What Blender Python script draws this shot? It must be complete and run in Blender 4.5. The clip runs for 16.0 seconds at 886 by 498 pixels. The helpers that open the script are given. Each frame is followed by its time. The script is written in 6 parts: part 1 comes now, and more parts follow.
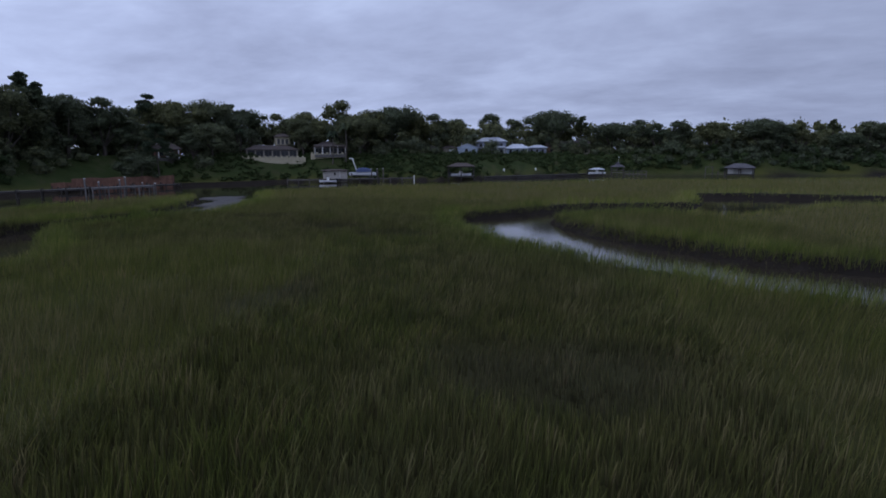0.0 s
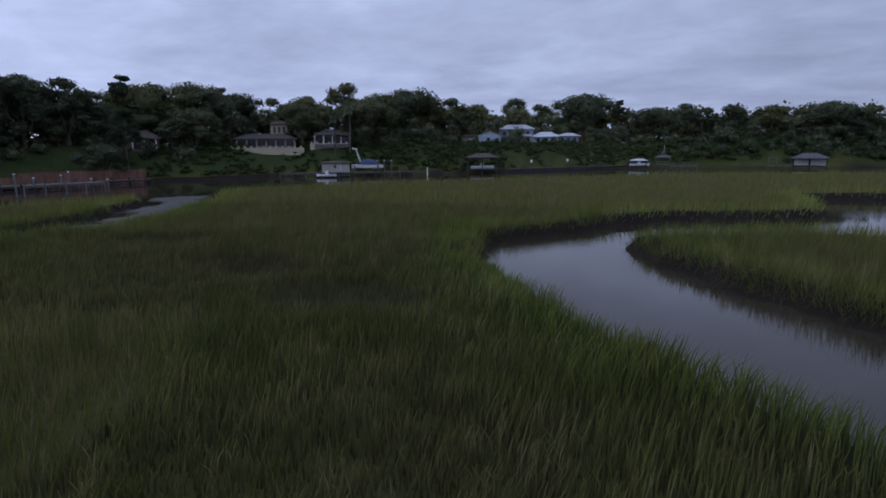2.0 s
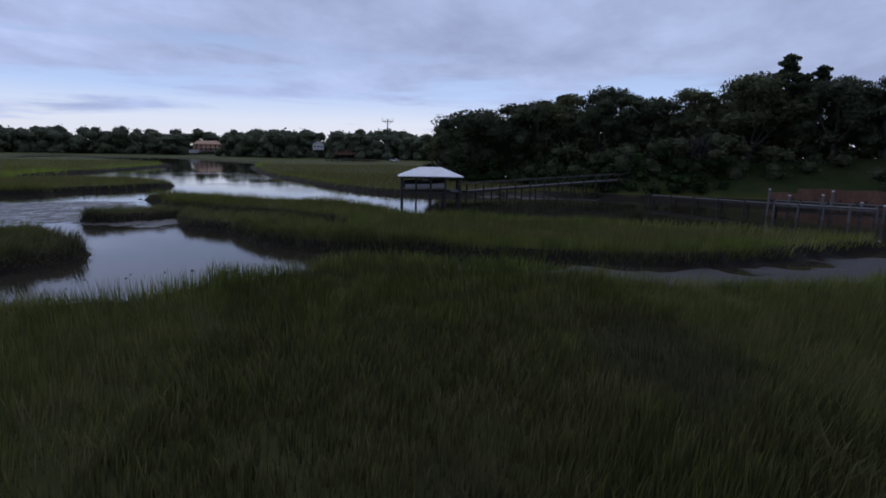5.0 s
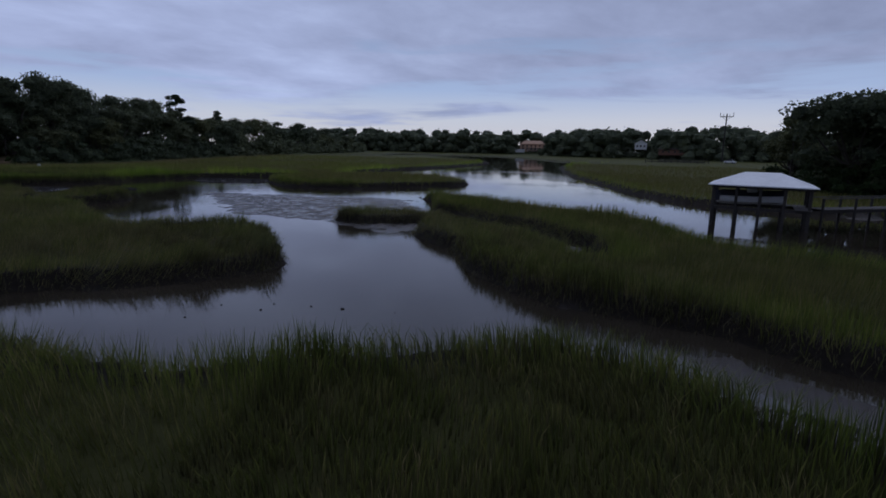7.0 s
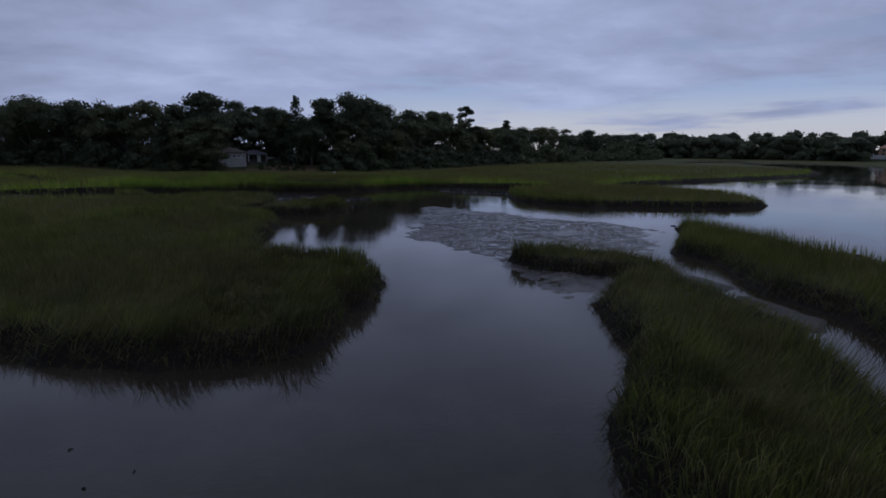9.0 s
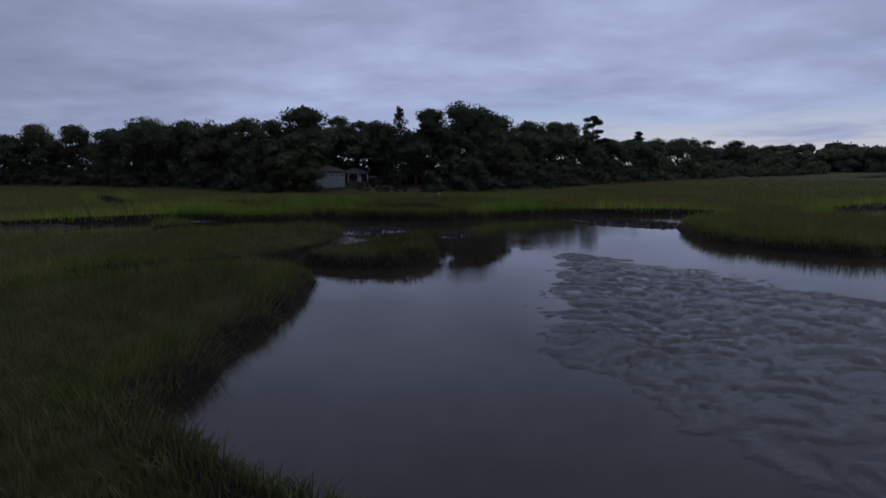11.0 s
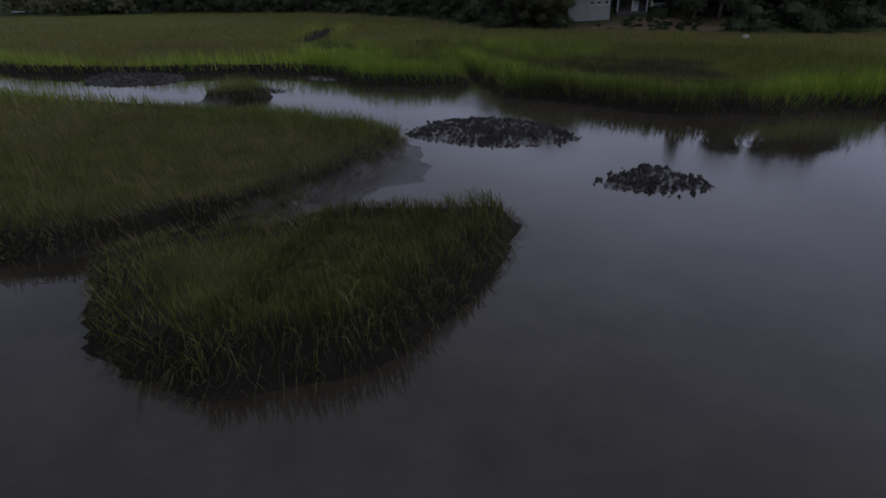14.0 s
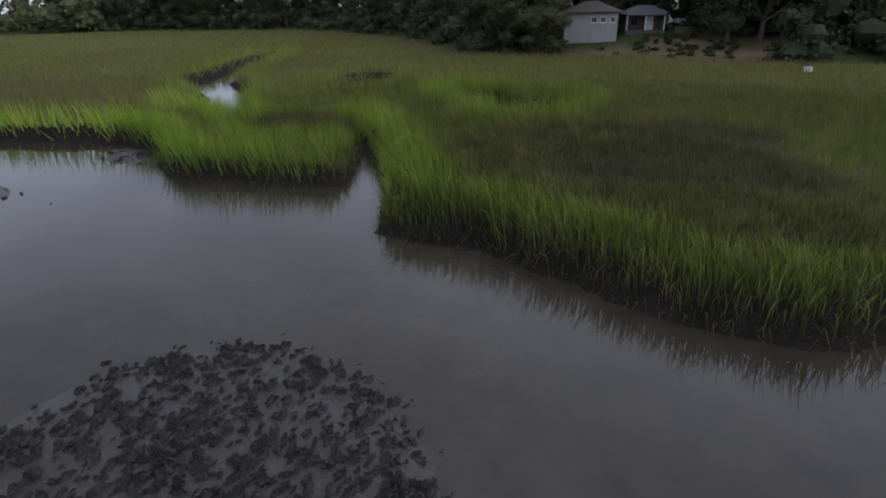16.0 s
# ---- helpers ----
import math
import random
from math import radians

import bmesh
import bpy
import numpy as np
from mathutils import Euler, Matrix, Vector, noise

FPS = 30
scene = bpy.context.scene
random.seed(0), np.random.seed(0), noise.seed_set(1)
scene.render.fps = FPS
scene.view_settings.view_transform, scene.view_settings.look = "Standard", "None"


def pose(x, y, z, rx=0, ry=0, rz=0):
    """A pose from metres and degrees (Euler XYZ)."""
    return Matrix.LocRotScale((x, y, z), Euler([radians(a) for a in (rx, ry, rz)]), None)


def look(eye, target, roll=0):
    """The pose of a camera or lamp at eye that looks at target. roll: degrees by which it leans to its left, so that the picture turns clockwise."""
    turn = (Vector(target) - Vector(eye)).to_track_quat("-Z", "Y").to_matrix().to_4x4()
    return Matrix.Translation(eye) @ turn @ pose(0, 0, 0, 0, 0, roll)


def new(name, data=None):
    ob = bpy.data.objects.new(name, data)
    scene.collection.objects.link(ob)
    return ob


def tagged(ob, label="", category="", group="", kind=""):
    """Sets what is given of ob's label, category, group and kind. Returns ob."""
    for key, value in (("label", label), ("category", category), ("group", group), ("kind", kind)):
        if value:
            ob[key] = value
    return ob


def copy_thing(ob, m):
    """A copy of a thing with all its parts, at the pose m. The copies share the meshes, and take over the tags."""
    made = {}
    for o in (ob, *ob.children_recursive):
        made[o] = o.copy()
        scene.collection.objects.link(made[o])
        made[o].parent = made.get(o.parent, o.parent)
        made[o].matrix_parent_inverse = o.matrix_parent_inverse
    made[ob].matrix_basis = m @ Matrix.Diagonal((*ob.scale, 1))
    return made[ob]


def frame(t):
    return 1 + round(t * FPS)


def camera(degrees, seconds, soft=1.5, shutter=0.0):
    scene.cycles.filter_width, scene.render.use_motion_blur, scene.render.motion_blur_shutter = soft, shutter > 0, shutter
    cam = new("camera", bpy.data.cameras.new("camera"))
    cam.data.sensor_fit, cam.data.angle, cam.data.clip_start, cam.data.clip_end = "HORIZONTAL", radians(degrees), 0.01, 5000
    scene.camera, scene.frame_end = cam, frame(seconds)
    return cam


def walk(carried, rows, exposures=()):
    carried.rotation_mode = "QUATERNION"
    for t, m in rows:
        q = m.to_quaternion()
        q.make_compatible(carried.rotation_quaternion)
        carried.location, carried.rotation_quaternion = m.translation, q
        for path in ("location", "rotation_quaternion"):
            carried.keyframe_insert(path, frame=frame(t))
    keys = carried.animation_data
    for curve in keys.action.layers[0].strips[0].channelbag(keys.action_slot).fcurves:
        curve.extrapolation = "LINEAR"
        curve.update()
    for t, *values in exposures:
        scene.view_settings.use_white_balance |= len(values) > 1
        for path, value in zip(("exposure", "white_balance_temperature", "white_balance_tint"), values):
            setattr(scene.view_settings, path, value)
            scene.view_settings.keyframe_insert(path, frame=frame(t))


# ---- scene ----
cam = camera(79.3, 16.0, soft=1.7)
PATH = [
    (0, (4.467, 3.96, 6.994), (3.895, 5.845, 6.651), -0.3),
    (0.5, (3.246, 8.836, 6.915), (2.675, 10.716, 6.541), -0.4),
    (1, (1.886, 13.689, 6.857), (1.316, 15.569, 6.482), -0.4),
    (1.5, (0.47, 18.966, 6.74), (-0.119, 20.84, 6.365), -0.4),
    (2, (-0.956, 24.291, 6.636), (-1.6, 26.147, 6.261), -0.5),
    (2.5, (-2.275, 29.651, 6.466), (-2.967, 31.491, 6.095), -0.6),
    (3, (-3.306, 34.353, 6.461), (-4.231, 36.089, 6.098), -0.6),
    (3.5, (-5.357, 38.674, 6.511), (-6.783, 40.031, 6.163), -0.3),
    (4, (-7.118, 41.725, 6.782), (-8.951, 42.448, 6.439), 0.4),
    (4.5, (-9.296, 44.313, 6.889), (-11.249, 44.573, 6.545), 0.7),
    (5, (-11.617, 45.858, 6.985), (-13.568, 45.591, 6.634), 1.1),
    (7.5, (-29.828, 44.149, 6.887), (-31.172, 42.717, 6.51), 1.1),
    (8, (-33.457, 42.697, 7.111), (-34.62, 41.114, 6.732), 1.0),
    (8.5, (-37.415, 40.564, 7.273), (-38.323, 38.822, 6.898), 0.8),
    (9, (-41.336, 37.14, 7.209), (-41.938, 35.268, 6.843), 0.6),
    (9.2, (-42.798, 35.659, 7.222), (-43.271, 33.75, 6.859), 0.6),
    (11.3, (-47.12, 10.174, 6.708), (-47.235, 8.199, 6.414), -0.1),
    (11.5, (-47.889, 8.521, 6.57), (-47.923, 6.541, 6.284), -0.0),
    (12, (-50.225, 4.026, 6.479), (-50.006, 2.056, 6.216), -0.2),
    (12.5, (-52.207, -0.896, 6.492), (-51.792, -2.837, 6.249), -0.3),
    (13, (-53.693, -6.539, 6.601), (-53.075, -8.428, 6.375), -0.4),
    (13.5, (-54.458, -12.008, 6.754), (-53.684, -13.788, 6.273), -0.7),
    (14, (-54.704, -17.76, 7.029), (-53.889, -19.367, 6.161), -1.1),
    (14.5, (-54.282, -23.611, 7.078), (-53.435, -25.203, 6.212), -1.2),
    (15, (-53.519, -29.145, 7.141), (-52.665, -30.735, 6.278), -1.3),
    (15.5, (-52.478, -35.037, 7.189), (-51.621, -36.627, 6.329), -1.3),
    (16, (-51.089, -40.993, 7.291), (-50.226, -42.594, 6.458), -1.5),
]
walk(cam, [(t, look(eye, target, roll)) for t, eye, target, roll in PATH],
     [(0, 0.15, 6300, 10), (3.5, 0.2, 6300, 10), (5, -0.28, 6200, 10), (7.5, -0.77, 6200, 11), (9, -0.86, 6250, 11), (12.5, -0.76, 6600, 12), (13.3, -0.75, 6900, 12),
      (14.2, 0.0, 7000, 10), (15, 0.5, 7200, 7), (16, 0.9, 7250, 6)])

# ---- world, sun, exposure ----
world = bpy.data.worlds.new("dusk_sky")
scene.world = world
world.use_nodes = True
wn, wl = world.node_tree.nodes, world.node_tree.links
wn.clear()


def wnode(kind, **kw):
    n = wn.new(kind)
    for k, v in kw.items():
        n.inputs[k].default_value = v
    return n


def wmath(op, a, b=None, clamp=False):
    n = wn.new("ShaderNodeMath")
    n.operation, n.use_clamp = op, clamp
    for i, v in enumerate((a, b)):
        if v is None:
            continue
        if isinstance(v, (int, float)):
            n.inputs[i].default_value = v
        else:
            wl.new(v, n.inputs[i])
    return n.outputs[0]


def wramp(fac, stops):
    n = wn.new("ShaderNodeValToRGB")
    while len(n.color_ramp.elements) < len(stops):
        n.color_ramp.elements.new(0.5)
    for e, (p, c) in zip(n.color_ramp.elements, stops):
        e.position, e.color = p, (*c, 1)
    wl.new(fac, n.inputs[0])
    return n.outputs[0]


def wmix(fac, a, b, blend="MIX"):
    n = wn.new("ShaderNodeMix")
    n.data_type, n.blend_type = "RGBA", blend
    for s, v in ((n.inputs[0], fac), (n.inputs[6], a), (n.inputs[7], b)):
        if isinstance(v, (int, float)):
            s.default_value = v
        elif isinstance(v, tuple):
            s.default_value = (*v, 1)
        else:
            wl.new(v, s)
    return n.outputs[2]


sky = wn.new("ShaderNodeTexSky")
sky.sky_type, sky.sun_disc = "NISHITA", False
sky.sun_elevation, sky.sun_rotation = radians(4), radians(255)
coord = wn.new("ShaderNodeTexCoord")
sep = wn.new("ShaderNodeSeparateXYZ")
wl.new(coord.outputs["Generated"], sep.inputs[0])
dx, dy, dz = sep.outputs
up = wmath("MAXIMUM", dz, 0.0)
lift = wmath("ADD", up, 0.18)
flat = wn.new("ShaderNodeCombineXYZ")
wl.new(wmath("DIVIDE", dx, lift), flat.inputs[0])
wl.new(wmath("DIVIDE", dy, lift), flat.inputs[1])
# broad cloud sheets and finer streaks in one layer overhead
big = wnode("ShaderNodeTexNoise", Scale=0.62, Detail=6.0, Roughness=0.55, Distortion=0.1)
wl.new(flat.outputs[0], big.inputs["Vector"])
streak = wn.new("ShaderNodeMapping")
streak.inputs["Rotation"].default_value = (0, 0, radians(35))
streak.inputs["Scale"].default_value = (0.9, 1.25, 1)
wl.new(flat.outputs[0], streak.inputs["Vector"])
fine = wnode("ShaderNodeTexNoise", Scale=2.1, Detail=7.0, Roughness=0.6, Distortion=0.2)
wl.new(streak.outputs[0], fine.inputs["Vector"])
cloud = wmath("ADD", wmath("MULTIPLY", big.outputs[0], 0.62), wmath("MULTIPLY", fine.outputs[0], 0.38))
cover = wramp(cloud, ((0.34, (0.182, 0.208, 0.312)), (0.5, (0.248, 0.285, 0.418)), (0.66, (0.325, 0.376, 0.535))))
# the cloud thins out towards the south
north = wmath("ADD", wmath("MULTIPLY", dy, 0.5), 0.5, clamp=True)
cover = wmix(1.0, wmix(1.0, cover, (2.0, 2.0, 2.0), "MULTIPLY"), wramp(north, ((0.0, (1.30, 1.30, 1.30)), (0.06, (1.14, 1.14, 1.14)), (0.16, (0.88, 0.88, 0.88)), (0.25, (0.86, 0.86, 0.86)), (0.55, (0.76, 0.76, 0.76)), (0.8, (0.68, 0.68, 0.68)), (1.0, (0.66, 0.66, 0.66)))), "MULTIPLY")
# and it is thinner in the west than in the east
side = wn.new("ShaderNodeCombineColor")
for s in side.inputs:
    wl.new(wmath("SUBTRACT", 1.0, wmath("MULTIPLY", dx, 0.32)), s)
cover = wmix(1.0, cover, side.outputs[0], "MULTIPLY")
# an overcast sky is brightest overhead
high = wn.new("ShaderNodeMapRange")
for i, v in enumerate((0.30, 1.0, 1.0, 1.12)):
    high.inputs[i + 1].default_value = v
wl.new(up, high.inputs[0])
zenith = wn.new("ShaderNodeCombineColor")
for s in zenith.inputs:
    wl.new(high.outputs[0], s)
cover = wmix(1.0, cover, zenith.outputs[0], "MULTIPLY")
# the gap under the cloud sheet, low from the west round to the south-west, with long thin bars of cloud in it
west = wmath("ADD", wmath("MULTIPLY", dx, -0.90), wmath("MULTIPLY", dy, -0.43))
bars_at = wn.new("ShaderNodeMapping")
bars_at.inputs["Scale"].default_value = (2.6, 2.6, 26)
wl.new(coord.outputs["Generated"], bars_at.inputs["Vector"])
bars = wnode("ShaderNodeTexNoise", Scale=1.0, Detail=5.0, Roughness=0.55, Distortion=0.3)
wl.new(bars_at.outputs[0], bars.inputs["Vector"])


def wstep(value, a, b):
    n = wn.new("ShaderNodeMapRange")
    n.interpolation_type = "SMOOTHSTEP"
    for k, v in enumerate((a, b, 0.0, 1.0)):
        n.inputs[k + 1].default_value = v
    wl.new(value, n.inputs[0])
    return n.outputs[0]


ragged = wmath("ADD", up, wmath("MULTIPLY", wmath("SUBTRACT", bars.outputs[0], 0.5), 0.42))
ceiling_low = wmath("ADD", ragged, wmath("MULTIPLY", wmath("SUBTRACT", 1.0, west), 0.10))
gap = wmath("MULTIPLY", wstep(west, 0.30, 0.72), wstep(ceiling_low, 0.150, 0.070))
glow = wramp(up, ((0.0, (0.98, 0.93, 0.95)), (0.05, (0.90, 0.95, 1.08)), (0.10, (0.60, 0.76, 1.10)), (0.2, (0.42, 0.55, 0.85))))
clear_sky = wmix(0.985, wmix(1.0, sky.outputs[0], (0.05, 0.05, 0.05), "MULTIPLY"), glow)
col = wmix(gap, cover, clear_sky)
bg = wn.new("ShaderNodeBackground")
bg.inputs[1].default_value = 1.0
wl.new(col, bg.inputs[0])
wout = wn.new("ShaderNodeOutputWorld")
wl.new(bg.outputs[0], wout.inputs[0])

sun = new("sun", bpy.data.lights.new("sun", "SUN"))
sun.data.energy, sun.data.angle, sun.data.color = 0.25, radians(40), (1.0, 0.95, 0.9)
sun.matrix_world = look((-80, -35, 90), (0, 0, 0))

# ---- materials ----
def material(name):
    m = bpy.data.materials.new(name)
    m.use_nodes = True
    return m, m.node_tree.nodes, m.node_tree.links, m.node_tree.nodes["Principled BSDF"]


def ramp(nodes, links, fac, stops):
    n = nodes.new("ShaderNodeValToRGB")
    while len(n.color_ramp.elements) < len(stops):
        n.color_ramp.elements.new(0.5)
    for e, (p, c) in zip(n.color_ramp.elements, stops):
        e.position, e.color = p, (*c, 1)
    links.new(fac, n.inputs[0])
    return n.outputs[0]


def noise_tex(nodes, links, scale, detail=4.0, rough=0.55, vec=None, stretch=None):
    n = nodes.new("ShaderNodeTexNoise")
    n.inputs["Scale"].default_value, n.inputs["Detail"].default_value, n.inputs["Roughness"].default_value = scale, detail, rough
    if vec is None:
        vec = nodes.new("ShaderNodeTexCoord").outputs["Object"]
    if stretch:
        mp = nodes.new("ShaderNodeMapping")
        mp.inputs["Scale"].default_value = stretch
        links.new(vec, mp.inputs[0])
        vec = mp.outputs[0]
    links.new(vec, n.inputs["Vector"])
    return n.outputs[0]


def mix(nodes, links, fac, a, b, blend="MIX"):
    n = nodes.new("ShaderNodeMix")
    n.data_type, n.blend_type = "RGBA", blend
    for s, v in ((n.inputs[0], fac), (n.inputs[6], a), (n.inputs[7], b)):
        if isinstance(v, (int, float)):
            s.default_value = v
        elif isinstance(v, tuple):
            s.default_value = (*v, 1)
        else:
            links.new(v, s)
    return n.outputs[2]


def bump(nodes, links, height, strength, distance, bsdf):
    n = nodes.new("ShaderNodeBump")
    n.inputs["Strength"].default_value, n.inputs["Distance"].default_value = strength, distance
    links.new(height, n.inputs["Height"])
    links.new(n.outputs[0], bsdf.inputs["Normal"])


def surface(name, dark, light, scale=3.0, rough=0.7, metal=0.0, relief=0.3, depth=0.01, stretch=None, fine=8.0, spec=0.4):
    """Two colours mixed at two scales, with a little relief, and a shade of its own for every object."""
    m, n, l, b = material(name)
    geo = n.new("ShaderNodeNewGeometry").outputs["Position"]
    broad = noise_tex(n, l, scale, 3.0, 0.5, geo, stretch)
    grain = noise_tex(n, l, scale * fine, 5.0, 0.65, geo, stretch)
    c = ramp(n, l, mix(n, l, 0.45, broad, grain), ((0.32, dark), (0.68, light)))
    rnd = n.new("ShaderNodeObjectInfo").outputs["Random"]
    tone = ramp(n, l, rnd, ((0.0, (0.82, 0.82, 0.82)), (1.0, (1.12, 1.12, 1.12))))
    l.new(mix(n, l, 1.0, c, tone, "MULTIPLY"), b.inputs["Base Color"])
    b.inputs["Roughness"].default_value, b.inputs["Metallic"].default_value = rough, metal
    b.inputs["Specular IOR Level"].default_value = spec
    bump(n, l, grain, relief, depth, b)
    return m


def make_ground_mat():
    m, n, l, b = material("marsh_soil")
    geo = n.new("ShaderNodeNewGeometry").outputs["Position"]
    a = noise_tex(n, l, 0.35, 5.0, 0.6, geo)
    f = noise_tex(n, l, 6.0, 6.0, 0.7, geo)
    both = mix(n, l, 0.5, a, f)
    bank = ramp(n, l, both, ((0.3, (0.009, 0.0075, 0.006)), (0.7, (0.030, 0.024, 0.019))))
    mud = ramp(n, l, both, ((0.3, (0.020, 0.016, 0.0135)), (0.7, (0.052, 0.042, 0.035))))
    turf = ramp(n, l, both, ((0.3, (0.018, 0.028, 0.010)), (0.5, (0.036, 0.052, 0.016)), (0.68, (0.070, 0.056, 0.034))))
    thatch = ramp(n, l, both, ((0.3, (0.050, 0.054, 0.015)), (0.7, (0.098, 0.100, 0.027))))
    dirt = ramp(n, l, both, ((0.3, (0.060, 0.046, 0.028)), (0.7, (0.190, 0.130, 0.080))))
    grown, bare = n.new("ShaderNodeAttribute"), n.new("ShaderNodeAttribute")
    grown.attribute_name, bare.attribute_name = "grown", "bare"
    bank = mix(n, l, grown.outputs["Fac"], bank, thatch)
    turf = mix(n, l, bare.outputs["Fac"], turf, dirt)
    zone, wet = n.new("ShaderNodeAttribute"), n.new("ShaderNodeAttribute")
    zone.attribute_name, wet.attribute_name = "upland", "wet"
    l.new(mix(n, l, zone.outputs["Fac"], mix(n, l, wet.outputs["Fac"], bank, mud), turf), b.inputs["Base Color"])
    dry = mix(n, l, f, (0.55, 0.55, 0.55), (0.95, 0.95, 0.95))
    damp = mix(n, l, f, (0.06, 0.06, 0.06), (0.34, 0.34, 0.34))
    l.new(mix(n, l, wet.outputs["Fac"], dry, damp), b.inputs["Roughness"])
    l.new(mix(n, l, wet.outputs["Fac"], (0.06, 0.06, 0.06), (0.5, 0.5, 0.5)), b.inputs["Specular IOR Level"])
    ridge = noise_tex(n, l, 1.6, 7.0, 0.62, geo, (1.0, 2.2, 1.0))
    bump(n, l, mix(n, l, 0.35, ridge, f), 0.9, 0.16, b)
    return m


def make_water_mat():
    m, n, l, b = material("creek_water")
    geo = n.new("ShaderNodeNewGeometry").outputs["Position"]
    silt = mix(n, l, 0.45, noise_tex(n, l, 0.12, 4.0, 0.6, geo), noise_tex(n, l, 0.9, 6.0, 0.7, geo))
    l.new(ramp(n, l, silt, ((0.36, (0.022, 0.0175, 0.012)), (0.64, (0.046, 0.038, 0.027)))), b.inputs["Base Color"])
    b.inputs["IOR"].default_value = 1.33
    film = noise_tex(n, l, 0.35, 6.0, 0.65, geo)
    l.new(ramp(n, l, film, ((0.45, (0.015, 0.015, 0.015)), (0.72, (0.07, 0.07, 0.07)))), b.inputs["Roughness"])
    where = noise_tex(n, l, 0.06, 2.0, 0.5, geo)
    rip = noise_tex(n, l, 3.2, 3.0, 0.5, geo, (1.0, 2.6, 1.0))
    swell = noise_tex(n, l, 0.8, 2.0, 0.5, geo)
    ht = mix(n, l, ramp(n, l, where, ((0.42, (0.08, 0.08, 0.08)), (0.62, (1, 1, 1)))), swell, rip)
    bump(n, l, ht, 0.09, 0.045, b)
    return m


def thin_leaf(n, l, b, share):
    """Leaves and blades let a part of the light through."""
    t, x = n.new("ShaderNodeBsdfTranslucent"), n.new("ShaderNodeMixShader")
    l.new(b.inputs["Base Color"].links[0].from_socket, t.inputs["Color"])
    x.inputs[0].default_value = share
    l.new(b.outputs[0], x.inputs[1])
    l.new(t.outputs[0], x.inputs[2])
    l.new(x.outputs[0], n["Material Output"].inputs["Surface"])


def make_grass_mat():
    m, n, l, b = material("cordgrass")
    geo = n.new("ShaderNodeNewGeometry").outputs["Position"]
    patch = noise_tex(n, l, 0.055, 4.0, 0.6, geo)
    patch2 = noise_tex(n, l, 0.4, 3.0, 0.6, geo)
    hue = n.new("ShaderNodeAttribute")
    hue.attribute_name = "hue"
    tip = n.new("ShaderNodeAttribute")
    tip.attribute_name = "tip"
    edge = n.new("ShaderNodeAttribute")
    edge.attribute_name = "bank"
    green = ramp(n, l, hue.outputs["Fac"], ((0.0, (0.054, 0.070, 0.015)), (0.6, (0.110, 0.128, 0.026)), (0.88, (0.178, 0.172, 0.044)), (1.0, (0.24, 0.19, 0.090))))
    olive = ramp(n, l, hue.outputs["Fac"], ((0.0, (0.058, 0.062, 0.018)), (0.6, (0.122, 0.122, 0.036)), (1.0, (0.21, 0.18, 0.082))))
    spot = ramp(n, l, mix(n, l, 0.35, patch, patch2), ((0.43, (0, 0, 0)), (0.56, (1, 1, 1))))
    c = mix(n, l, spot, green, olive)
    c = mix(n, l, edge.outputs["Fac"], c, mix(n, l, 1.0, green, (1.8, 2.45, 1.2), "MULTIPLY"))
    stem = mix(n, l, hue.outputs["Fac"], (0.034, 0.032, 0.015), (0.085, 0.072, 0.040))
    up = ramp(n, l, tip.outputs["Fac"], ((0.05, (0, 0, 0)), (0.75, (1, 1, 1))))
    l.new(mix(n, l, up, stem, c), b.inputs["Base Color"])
    b.inputs["Roughness"].default_value = 0.6
    b.inputs["Specular IOR Level"].default_value = 0.25
    thin_leaf(n, l, b, 0.38)
    return m


def make_leaf_mat(name, dark, mid, light):
    m, n, l, b = material(name)
    isl = n.new("ShaderNodeNewGeometry").outputs["Random Per Island"]
    rnd = n.new("ShaderNodeObjectInfo").outputs["Random"]
    geo = n.new("ShaderNodeNewGeometry").outputs["Position"]
    grain = noise_tex(n, l, 4.5, 4.0, 0.75, geo)
    broad = mix(n, l, 0.45, isl, noise_tex(n, l, 0.35, 3.0, 0.6, geo))
    c = ramp(n, l, mix(n, l, 0.42, broad, grain), ((0.3, dark), (0.55, mid), (0.85, light)))
    tone = ramp(n, l, rnd, ((0.0, (0.7, 0.75, 0.7)), (0.5, (1.0, 1.0, 1.0)), (1.0, (1.25, 1.12, 0.85))))
    l.new(mix(n, l, 1.0, c, tone, "MULTIPLY"), b.inputs["Base Color"])
    b.inputs["Roughness"].default_value = 0.65
    b.inputs["Specular IOR Level"].default_value = 0.12
    bump(n, l, grain, 1.0, 0.35, b)
    thin_leaf(n, l, b, 0.3)
    return m


SOIL, WATER, GRASS = make_ground_mat(), make_water_mat(), make_grass_mat()
LEAF = make_leaf_mat("oak_leaves", (0.066, 0.080, 0.054), (0.125, 0.146, 0.086), (0.200, 0.222, 0.115))
NEEDLE = make_leaf_mat("pine_needles", (0.054, 0.074, 0.054), (0.088, 0.118, 0.070), (0.138, 0.172, 0.090))
SHRUB = make_leaf_mat("shrub_leaves", (0.032, 0.050, 0.020), (0.060, 0.090, 0.032), (0.100, 0.130, 0.048))
MOSS = make_leaf_mat("hanging_moss", (0.09, 0.085, 0.08), (0.13, 0.12, 0.115), (0.18, 0.165, 0.16))
BARK = surface("bark", (0.045, 0.038, 0.032), (0.12, 0.10, 0.085), 2.0, 0.9, relief=0.8, depth=0.04, stretch=(1, 1, 0.25))

